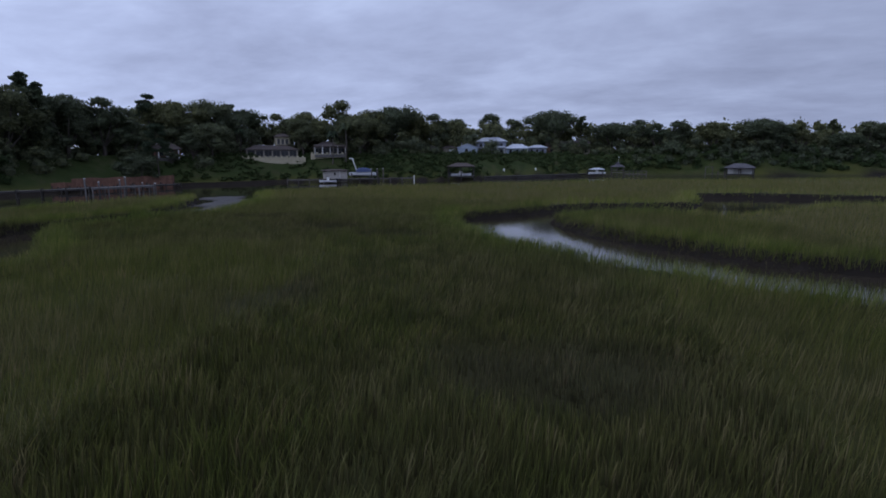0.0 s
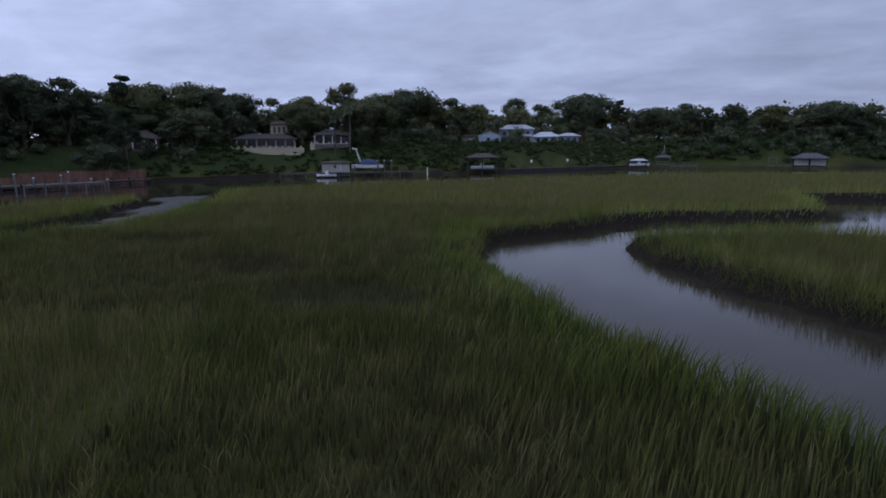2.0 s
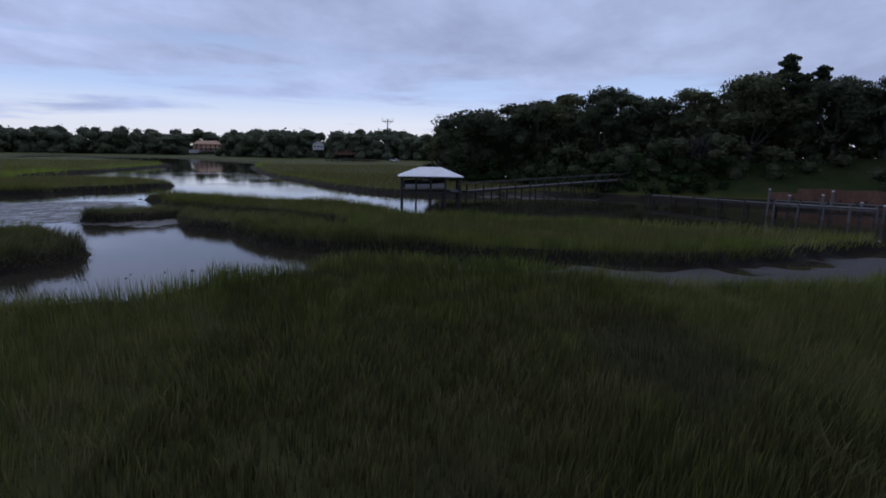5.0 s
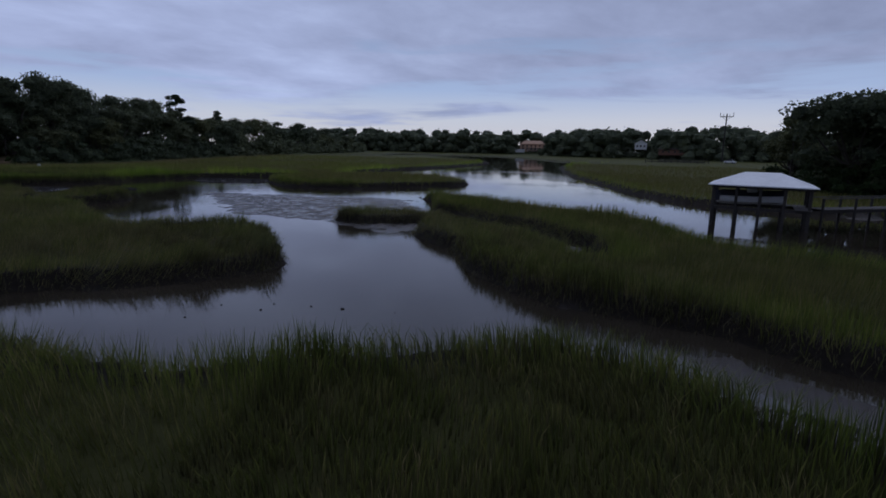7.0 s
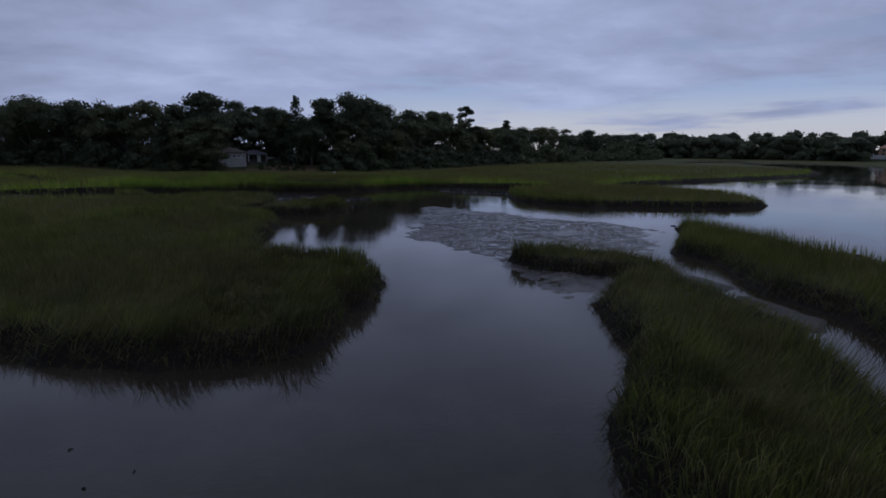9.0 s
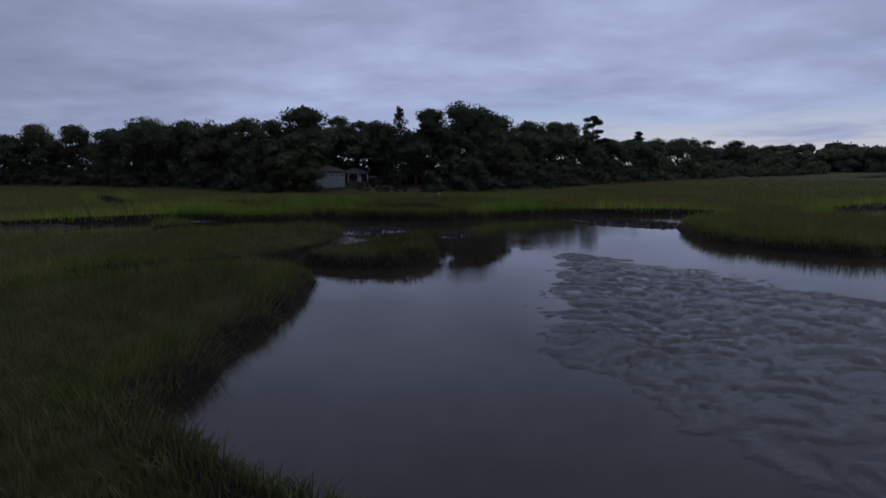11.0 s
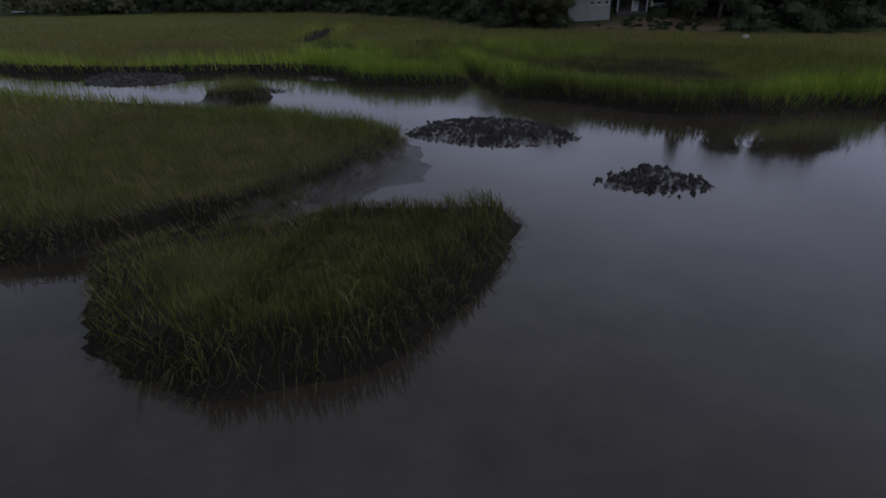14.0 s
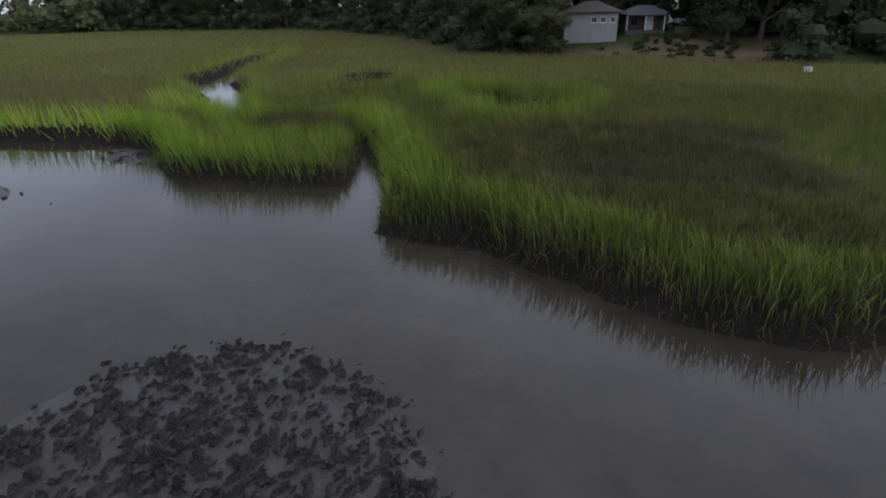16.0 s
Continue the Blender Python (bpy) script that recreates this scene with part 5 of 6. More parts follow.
def pier(label, a, b, wide, z_a, z_b, every=3.0, rail=1.0, low=-1.2, pile=DARK_PILE, name="pier"):
    """A walkway on piles from a to b, with handrails where rail is given."""
    length = math.hypot(b[0] - a[0], b[1] - a[1])
    p = thing(name, label, "pier", pose(a[0], a[1], 0, 0, 0, math.degrees(math.atan2(b[1] - a[1], b[0] - a[0]))))
    slope = (z_b - z_a) / length
    boards = []
    k = 0.0
    while k < length - 0.1:
        z = z_a + slope * k
        boards.append(cuboid(k, k + 0.26, -wide / 2, wide / 2, z - 0.06, z))
        k += 0.285
    part("deck", boards, BOARD, p)
    for y in (-wide / 2 + 0.12, wide / 2 - 0.12):
        part("stringer", [beam((0, y, z_a - 0.2), (length, y, z_b - 0.2), 0.1, 0.26)], pile, p)
        if rail:
            part("handrail", [beam((0, y, z_a + rail), (length, y, z_b + rail), 0.07, 0.09)], BOARD, p)
    n = max(2, int(length / every) + 1)
    for i in range(n):
        x = length * i / (n - 1)
        z = z_a + slope * x
        for y in (-wide / 2 + 0.05, wide / 2 - 0.05):
            part("pile", [pole(x, y, low, z + (rail if rail else 0.25), 0.12)], pile, p)
    return p


def house(name, label, x, y, z, turn, w, d, h, top, wall, roof, openings=(), gable=None, porch=None, category="house", trim=None):
    """A house: walls with thickness, roof, base, windows and door on the front, sometimes a porch."""
    s = thing(name, label, category, pose(x, y, z, 0, 0, turn))
    for q in ((-w / 2, w / 2, -d / 2, -d / 2 + 0.25), (-w / 2, w / 2, d / 2 - 0.25, d / 2), (-w / 2, -w / 2 + 0.25, -d / 2 + 0.25, d / 2 - 0.25), (w / 2 - 0.25, w / 2, -d / 2 + 0.25, d / 2 - 0.25)):
        part("wall", [cuboid(*q, -1.0, h)], wall, s)
    if gable is None:
        part("roof", [hip_roof(w, d, h, top, 0.55, 0.2, 0.14)], roof, s)
    else:
        part("roof", [gable_roof(w, d, h, top, 0.4, 0.14, gable)], roof, s)
        e = [(-w / 2, 0, 0), (w / 2, 0, 0)]
        if gable:
            ends = [([(sx, -d / 2, h), (sx, d / 2, h), (sx, 0, h + (top - h) * 0.94), (sx + 0.1, -d / 2, h), (sx + 0.1, d / 2, h), (sx + 0.1, 0, h + (top - h) * 0.94)],
                     [(0, 1, 2), (5, 4, 3), (0, 2, 5, 3), (1, 4, 5, 2)]) for sx in (-w / 2, w / 2 - 0.1)]
        else:
            ends = [([(-w / 2, sy, h), (w / 2, sy, h), (0, sy, h + (top - h) * 0.94), (-w / 2, sy + 0.1, h), (w / 2, sy + 0.1, h), (0, sy + 0.1, h + (top - h) * 0.94)],
                     [(0, 1, 2), (5, 4, 3), (0, 2, 5, 3), (1, 4, 5, 2)]) for sy in (-d / 2, d / 2 - 0.1)]
        for e in ends:
            part("gable_end", [e], wall, s)
    for kind, ox, oz, ow, oh in openings:
        if kind == "w":
            window(s, ox, -d / 2, oz, ow, oh, trim or BOARD)
        else:
            part("door", [cuboid(ox - ow / 2, ox + ow / 2, -d / 2 - 0.04, -d / 2 + 0.02, oz, oz + oh)], GLASS if kind == "g" else WHITE_PAINT, s)
    if porch:
        px0, px1, depth, ph, mat = porch
        part("porch_roof", [([(px0, -d / 2 - depth, ph), (px1, -d / 2 - depth, ph), (px1, -d / 2, ph + 0.6), (px0, -d / 2, ph + 0.6),
                              (px0, -d / 2 - depth, ph + 0.14), (px1, -d / 2 - depth, ph + 0.14), (px1, -d / 2, ph + 0.74), (px0, -d / 2, ph + 0.74)],
                             [(3, 2, 1, 0), (4, 5, 6, 7), (0, 1, 5, 4), (1, 2, 6, 5), (2, 3, 7, 6), (3, 0, 4, 7)])], mat, s)
        part("porch_floor", [cuboid(px0, px1, -d / 2 - depth, -d / 2, -0.8, 0.08)], BOARD, s)
        k = max(2, int((px1 - px0) / 2.2) + 1)
        for i in range(k):
            ox = px0 + 0.15 + (px1 - px0 - 0.3) * i / (k - 1)
            part("porch_post", [cuboid(ox - 0.09, ox + 0.09, -d / 2 - depth + 0.1, -d / 2 - depth + 0.28, 0.08, ph + 0.05)], WHITE_PAINT, s)
    return s


def row(n, w, oz, ow, oh, off=0.0):
    """Openings spread evenly along a front of width w."""
    return [("w", off - w / 2 + w * (i + 0.5) / n, oz, ow, oh) for i in range(n)]


# ---- the white-roofed boat shelter and its long pier ----
shelter_turn = 101.0
gz = pose(-85.3, 33.8, 0, 0, 0, shelter_turn)
shelter("open boat shelter on dark piles with a white hipped roof", gz, 8.8, 6.6, 2.0, 3.9, 5.15, WHITE_METAL, rows=(5, 3))
motor_boat("white powerboat with a dark cover on a lift under the shelter", gz @ pose(-0.6, -0.5, 2.0, 0, 0, 0), 5.6, cover=True)
pier("long grey wooden pier with handrails on dark piles", (-86.6, 38.2), (-113.5, 65.0), 1.9, 1.95, 3.1)
pier("narrow wooden ramp sloping off the long pier", (-112.6, 64.0), (-117.4, 60.2), 1.1, 3.0, 1.0, every=2.2, rail=0, name="ramp")
lamp = thing("dock_lamp", "short white lamp on the pier", "lamp", pose(-92.5, 44.0, 2.2))
part("stem", [pole(0, 0, 0, 1.5, 0.04)], DARK_PILE, lamp)
part("globe", [pole(0, 0, 1.5, 1.72, 0.11)], WHITE_PAINT, lamp)

# ---- the grey dock with tall pilings and the bank behind it ----
pier("low grey dock with tall pale pilings", (-84.4, 78.2), (-79.8, 87.2), 2.6, 1.65, 1.65, 2.4, 0, -1.2, PILE, "dock")
pier("narrow grey walkway along the dark bank", (-84.8, 78.4), (-98.0, 66.5), 1.3, 1.6, 1.35, 3.0, 0, -1.0, DARK_PILE, "walkway")
for px, py, tall in ((-84.9, 77.6, 3.9), (-84.0, 79.6, 3.1), (-82.4, 82.6, 3.4), (-81.9, 83.4, 4.0), (-80.6, 86.0, 2.6), (-79.2, 87.6, 2.4)):
    mp = thing("mooring_post", "pale round mooring post at the grey dock", "post", pose(px, py, 0), "mooring posts of the grey dock")
    part("shaft", [pole(0, 0, -1.2, 0.84 * tall, 0.15)], PILE, mp)
    part("cap", [pole(0, 0, 0.84 * tall, 0.84 * tall + 0.12, 0.16)], WHITE_PAINT, mp, "white cone cap")
wall = thing("retaining_wall", "red-brown timber retaining wall below a lawn", "wall", pose(-104.2, 86, 0, 0, 0, math.degrees(math.atan2(22.5, 9.5))))
for i in range(40):
    hgt = 2.7 + 0.07 * math.sin(i * 0.7) - (0.8 if i < 6 else 0)
    part("plank", [cuboid(i * 0.62, i * 0.62 + 0.6, -0.05 - 0.03 * (i % 3), 0.16, -0.3, hgt, 0.02)], RED_BRICK, wall)
for i in range(9):
    part("wale_post", [cuboid(i * 3.05, i * 3.05 + 0.22, -0.3, -0.09, -0.8, 1.25)], DARK_PILE, wall)
pier("dark timber landing in front of the retaining wall", (-101.3, 85.5), (-92.0, 107.5), 2.0, 0.85, 0.85, 3.0, 0, -1.0, DARK_PILE, "landing")

# ---- the white boathouse, its boats and docks ----
bx, by = -66.0, 135.6
bt = facing(bx, by)
bm_pose = pose(bx, by, 0, 0, 0, bt)
house("boathouse", "dingy white boathouse with a low brown roof over the water", bx, by, 1.2, bt, 6.2, 4.6, 2.0, 2.45, OFF_WHITE, BROWN_ROOF,
      [("w", -0.2, 0.9, 0.5, 0.7), ("d", 1.1, 0.05, 0.16, 1.9)], category="boathouse")
pier("low dock under the white boathouse", tuple((bm_pose @ Vector((-4.2, -2.9, 0)))[:2]), tuple((bm_pose @ Vector((11.5, -2.9, 0)))[:2]), 1.5, 1.1, 1.1, 2.6, 0, -1.2, DARK_PILE, "dock")
pier("grey dock beside the white boathouse", tuple((bm_pose @ Vector((-12.5, -0.8, 0)))[:2]), tuple((bm_pose @ Vector((-4.0, -0.8, 0)))[:2]), 1.6, 1.05, 1.05, 2.8, 0, -1.2, WORN_WOOD, "dock")
pier("pale dock running out from the boat lift", tuple((bm_pose @ Vector((11.5, -1.5, 0)))[:2]), tuple((bm_pose @ Vector((21.5, -1.5, 0)))[:2]), 1.3, 1.1, 1.1, 3.2, 0, -1.2, WORN_WOOD, "dock")
motor_boat("small white dinghy hanging below the white boathouse", bm_pose @ pose(-2.2, -3.9, 0.15, 0, 0, 180), 4.4)
motor_boat("white sport boat with blue canvas top and leaning white mast", bm_pose @ pose(7.4, 0.2, 1.5, 0, 0, 180), 7.4, tower=True)
for k in (4.3, 9.6, 11.2, 12.8):
    lp = thing("lift_post", "pale square lift post beside the sport boat", "post", bm_pose @ pose(k, -2.4, 0), "lift posts")
    part("shaft", [cuboid(-0.14, 0.14, -0.14, 0.14, -1.2, 3.6 if k > 5 else 2.6, 0.03)], WORN_WOOD, lp)
    part("cap", [cuboid(-0.18, 0.18, -0.18, 0.18, 3.6 if k > 5 else 2.6, 3.72 if k > 5 else 2.72)], WHITE_PAINT, lp)
mk = thing("channel_post", "white post standing in the river", "post", bm_pose @ pose(21.2, -3.4, 0))
part("shaft", [pole(0, 0, -1.2, 1.9, 0.14)], WHITE_PAINT, mk)

# ---- shelters and docks along the far bank ----
sx, sy = -36.6, 158.2
st = facing(sx, sy)
shelter("dark boat shelter with a brown hipped roof and a white boat", pose(sx, sy, 0, 0, 0, st), 8.4, 6.0, 1.2, 3.9, 5.0, BROWN_ROOF, rows=(3, 2))
motor_boat("white motor boat under the brown-roofed shelter", pose(sx, sy, 0.9, 0, 0, st), 6.0)
pier("grey walkway from the brown-roofed shelter to the bank", (-38.5, 161.2), (-41.5, 169.5), 1.4, 1.3, 2.6, 2.6, 0.9)
seawall = thing("seawall", "low weathered timber seawall at the foot of a lawn", "wall", pose(-31.0, 164.2, 0, 0, 0, math.degrees(math.atan2(33, 31))))
part("wall", [cuboid(0, 46, -0.15, 0.15, -0.8, 0.72, 0.02)], DARK_PILE, seawall)
part("cap", [cuboid(-0.1, 46.1, -0.3, 0.3, 0.72, 0.86, 0.03)], BOARD, seawall)
for k in (11, 24, 33):
    ch = thing("lawn_chair", "small white lawn chair by the seawall", "chair", pose(-31.0 + k * 0.685 - 3.6, 164.2 + k * 0.728 + 3.4, at_ground(-31.0 + k * 0.685 - 3.6, 164.2 + k * 0.728 + 3.4), 0, 0, facing(-20, 175)) @ Matrix.Diagonal((0.8, 0.8, 0.8, 1)), "lawn chairs")
    part("seat", [cuboid(-0.32, 0.32, -0.32, 0.32, 0.36, 0.42)], WHITE_PAINT, ch)
    part("backrest", [beam((0, 0.3, 0.4), (0, 0.52, 1.05), 0.62, 0.05)], WHITE_PAINT, ch)
    for lx, ly in ((-0.28, -0.28), (0.28, -0.28), (-0.28, 0.28), (0.28, 0.28)):
        part("leg", [cuboid(lx - 0.03, lx + 0.03, ly - 0.03, ly + 0.03, -0.3, 0.36)], WHITE_PAINT, ch)
t3 = facing(1.4, 188.7)
shelter("small boat shelter with a pale roof on the far bank", pose(1.4, 188.7, 0, 0, 0, t3), 5.0, 3.6, 0.9, 2.3, 2.9, METAL_ROOF, rows=(2, 2))
motor_boat("white boat under the small pale shelter", pose(1.6, 187.9, 0.7, 0, 0, t3), 5.4)
pv = thing("dock_pavilion", "two-tier wooden pavilion at the end of a dock", "pavilion", pose(8.0, 193.4, 0, 0, 0, facing(8, 193.4)))
part("roof", [hip_roof(4.4, 3.8, 3.1, 4.1, 0.0, 0.1)], GREY_ROOF, pv)
part("upper_roof", [hip_roof(1.6, 1.4, 4.15, 4.7, 0.0, 0.1)], GREY_ROOF, pv)
part("floor", planks(-2, 2, -1.7, 1.7, 1.2), BOARD, pv)
for lx, ly in ((-1.9, -1.6), (0, -1.6), (1.9, -1.6), (-1.9, 1.6), (1.9, 1.6)):
    part("post", [cuboid(lx - 0.1, lx + 0.1, ly - 0.1, ly + 0.1, -1.2, 3.15)], WORN_WOOD, pv)
for y in (-1.6, 1.6):
    part("rail", [beam((-1.9, y, 2.0), (1.9, y, 2.0), 0.08, 0.12)], BOARD, pv)
part("flagpole", [pole(0.2, 0, 4.6, 6.6, 0.04)], WHITE_PAINT, pv)
pier("low dock with many short posts by the pavilion", (10.4, 192.4), (17.0, 192.0), 1.6, 0.9, 0.9, 1.3, 0.9, -1.0, WORN_WOOD, "dock")
t4 = facing(44.6, 193.6)
shelter("boat shelter with a grey hipped roof and pale side boards", pose(44.6, 193.6, 0, 0, 0, t4), 8.6, 6.0, 0.9, 2.8, 4.2, GREY_ROOF, rows=(3, 2), walls=WHITE_PAINT)
fr = thing("timber_frame", "bare timber frame standing on a dock", "frame", pose(37, 191.0, 0, 0, 0, facing(37, 191)))
for lx in (-2.6, -0.6, 1.0, 2.8):
    part("post", [pole(lx, 0, -1.2, 3.2 if lx < 0 else 1.8, 0.13)], WORN_WOOD, fr)
part("top_beam", [beam((-2.8, 0, 3.15), (-0.4, 0, 3.15), 0.16, 0.2)], WORN_WOOD, fr)
part("deck", planks(-3, 3, -0.8, 0.8, 0.95), BOARD, fr)

# ---- houses on the bluff ----
vt = facing(-90.5, 142.5)
# villa and wing: the shade under their roofs is put into the wall colour
house("villa", "long villa, walls toned tan as if shaded, with a low brown roof", -91, 143.5, at_ground(-91, 143.5) - 0.5, vt, 14.5, 7.0, 1.9, 3.3, TAN, BROWN_ROOF, row(6, 14, 0.1, 2.0, 1.7))
bal = thing("terrace_wall", "cream terrace wall with rounded gaps", "wall", pose(-87.6, 138.8, at_ground(-87.6, 138.8) + 1.0, 0, 0, vt))
for i in range(13):
    part("pier", [cuboid(-9.6 + i * 1.5, -9.6 + i * 1.5 + 0.5, -0.15, 0.15, -2.2, 1.0)], CREAM, bal)
part("parapet", [cuboid(-9.8, 9.4, -0.2, -0.155, -2.2, 0.55)], CREAM, bal)
house("tower_house", "square cream tower with three tall windows", -91.4, 150.0, at_ground(-91.4, 150), vt, 4.2, 4.2, 5.6, 6.8, CREAM, BROWN_ROOF, row(3, 3.6, 3.4, 0.75, 1.6))
house("villa_wing", "low house, walls toned tan as if shaded, with a dark hipped roof and terrace", -77.5, 154.0, at_ground(-77.5, 154), facing(-77.5, 154), 9.6, 7.0, 2.1, 3.8, TAN, BROWN_ROOF,
      row(4, 9, 0.1, 1.9, 1.9), porch=(-4.6, 4.6, 2.2, 2.3, BROWN_ROOF))
wt = facing(-77.5, 154)
bal = thing("terrace_wall", "low cream terrace wall before the villa wing", "wall", pose(-75.6, 149.6, at_ground(-75.6, 149.6) + 0.6, 0, 0, wt))
for i in range(7):
    part("pier", [cuboid(-4.9 + i * 1.5, -4.4 + i * 1.5, -0.15, 0.15, -1.8, 1.0)], CREAM, bal)
part("parapet", [cuboid(-5.0, 4.8, -0.2, -0.155, -1.8, 0.6)], CREAM, bal)
house("cottage", "red-brown cottage with a white-posted porch", -108.0, 121.0, at_ground(-108, 121) - 0.6, facing(-108, 121), 6.4, 5.6, 2.3, 4.2, RED_BRICK, BROWN_ROOF,
      [("w", -1.4, 0.6, 0.9, 1.3), ("d", 0, 0, 0.9, 2.0), ("w", 1.4, 0.6, 0.9, 1.3)], porch=(-2.4, 2.6, 1.8, 2.2, BROWN_ROOF))
house("garden_house", "small tan house with a hipped shingle roof", -54.5, 182.0, at_ground(-54.5, 182), facing(-54.5, 182), 5.2, 4.6, 2.0, 3.4, TAN, BROWN_ROOF, row(2, 4, 0.6, 0.8, 1.0))
house("garage", "tan garage with a low hipped roof", -49.5, 190.0, at_ground(-49.5, 190), facing(-49.5, 190), 4.4, 4.6, 2.2, 3.3, TAN, BROWN_ROOF, [("d", 0.8, 0, 1.6, 1.9)])
house("gable_house", "pale blue house with a front gable and metal roof", -43.5, 193.0, at_ground(-43.5, 193), facing(-43.5, 193), 7.0, 6.0, 2.3, 3.7, BLUE_SIDING, METAL_ROOF,
      [("w", -0.4, 0.7, 1.0, 1.2), ("w", 2.3, 0.7, 0.8, 1.0)], gable=False)
house("two_storey_house", "grey two-storey house with a pale metal roof", -37.0, 203.0, at_ground(-37, 203), facing(-37, 203), 11.0, 7.0, 4.8, 6.4, GREY_SIDING, METAL_ROOF,
      row(4, 10, 0.6, 1.1, 1.5) + row(4, 10, 3.0, 1.0, 1.2), porch=(-3, 5, 2.0, 2.5, METAL_ROOF))
house("porch_house", "blue house with a long porch and pale metal roof", -27.5, 204.5, at_ground(-27.5, 204.5), facing(-27.5, 204.5), 8.0, 6.0, 2.4, 4.0, BLUE_SIDING, METAL_ROOF,
      row(3, 7, 0.6, 0.9, 1.3), porch=(-4, 4, 2.0, 2.3, METAL_ROOF))
house("bluff_house", "low blue-grey house under the trees", -20.5, 208.0, at_ground(-20.5, 208), facing(-20.5, 208), 6.5, 5.5, 2.3, 3.4, GREY_SIDING, METAL_ROOF, row(3, 6, 0.7, 0.8, 1.1))
house("brick_house", "red-brown brick house with a shingle roof", -13.8, 219.0, at_ground(-13.8, 219), facing(-13.8, 219), 8.8, 6.5, 2.6, 4.6, RED_BRICK, BROWN_ROOF, [("w", -2.4, 0.7, 1.0, 1.2), ("g", 1.2, 0, 1.0, 2.0), ("w", 3.1, 0.7, 1.0, 1.2)], gable=True)
house("tan_house", "tall tan house with a hipped roof", -5.5, 225.0, at_ground(-5.5, 225), facing(-5.5, 225), 6.8, 6.0, 4.2, 6.0, TAN, BROWN_ROOF, row(3, 6, 0.6, 0.9, 1.3) + row(2, 5, 2.9, 0.9, 1.0))
house("upper_house", "tan house high among the bluff trees", -63.0, 181.0, at_ground(-63, 181), facing(-63, 181), 8.5, 6.0, 2.6, 4.2, TAN, BROWN_ROOF, row(3, 8, 0.7, 1.0, 1.1))
stand([(-73.0, 147.5, 9.5, 4), (-69.5, 149.0, 11.5, 4), (-82.0, 160.0, 9.0, 4), (-97.5, 138.0, 7.5, 4), (-99, 128, 9, 0), (-83.5, 149, 11, 0), (-68, 156, 12, 0), (-100, 140, 12, 0), (-86, 156, 13, 0), (-110, 112, 8, 0), (-101, 123, 7, 0), (-104.5, 112, 4.5, 0), (-95, 152, 13, 0), (-76, 163, 13, 0), (-102.5, 117.0, 4.6, 0)])
snag = thing("bare_trunk", "slim pale bare trunk behind the houses", "tree", pose(-58, 200, at_ground(-58, 200)))
part("trunk", [pole(0, 0, -0.3, 11, 0.22, (0.3, 0))], PILE, snag)

# ---- the southern shore ----
gt = facing(-31.5, -126.0, (-48, -70))
house("garage", "pale block garage with small windows at the marsh edge", -30.6, -126.0, at_ground(-31, -125) - 0.2, gt, 7.2, 7.5, 3.7, 5.2, BLOCK, BROWN_ROOF, [("w", 0.4, 2.4, 0.8, 0.8), ("w", 1.6, 2.4, 0.8, 0.8), ("w", 2.9, 2.4, 0.7, 0.8)], trim=WHITE_PAINT)
house("porch_room", "dark screened porch beside the pale garage", -37.0, -132.0, at_ground(-37, -132), gt, 5.4, 4.6, 2.2, 3.4, BROWN_ROOF, GREY_ROOF, [("w", -1.4, 0.6, 1.0, 1.1), ("d", 0.8, 0, 0.9, 1.9)], porch=(-2.7, 2.7, 1.6, 2.0, GREY_ROOF), category="house")
house("white_house", "white gabled house half hidden by trees", -55.0, -146.0, at_ground(-55, -146), facing(-55, -146, (-52, 0)), 9.0, 7.0, 4.2, 7.2, WHITE_PAINT, GREY_ROOF,
      row(3, 8, 0.8, 0.9, 1.4) + row(2, 6, 3.2, 0.9, 1.2), gable=False, category="house")
cooler = thing("white_crate", "small white plastic crate lying in the marsh grass", "crate", pose(-56.7, -101.3, at_ground(-56.7, -101.3) - 0.2, 0, 6, 20) @ Matrix.Diagonal((0.75, 0.75, 0.75, 1)))
part("box", [cuboid(-0.4, 0.4, -0.26, 0.26, 0.45, 0.95, 0.06)], WHITE_PAINT, cooler)
part("lid", [cuboid(-0.42, 0.42, -0.28, 0.28, 0.95, 1.02, 0.06)], HULL, cooler)


def car(label, m, mat):
    c = thing("car", label, "car", m)
    part("body", [cuboid(-2.2, 2.2, -0.88, 0.88, 0.35, 0.95, 0.12)], mat, c)
    part("cabin", [([(-1.5, -0.8, 0.95), (1.2, -0.8, 0.95), (1.2, 0.8, 0.95), (-1.5, 0.8, 0.95), (-1.1, -0.66, 1.5), (0.6, -0.66, 1.5), (0.6, 0.66, 1.5), (-1.1, 0.66, 1.5)],
                    [(4, 5, 6, 7), (0, 1, 5, 4), (1, 2, 6, 5), (2, 3, 7, 6), (3, 0, 4, 7)])], GLASS, c)
    for x in (-1.35, 1.35):
        for y in (-0.9, 0.9):
            w, f = tube((x, y - 0.1, 0.33), (x, y + 0.1, 0.33), 0.33, 0.33, 12, rings=1)
            tyre = part("wheel", [(w, list(map(tuple, f)) + [tuple(range(11, -1, -1)), tuple(range(12, 24))])], CANVAS, c)


car("white parked car under the trees behind the garage", pose(-43.0, -139.0, at_ground(-43, -139), 0, 0, 25), HULL)
car("white parked car at the far end of the marsh", pose(205, -160, at_ground(205, -160), 0, 0, 40), HULL)
car("pale parked van at the far end of the marsh", pose(212, -157, at_ground(212, -157), 0, 0, 40), WHITE_PAINT)

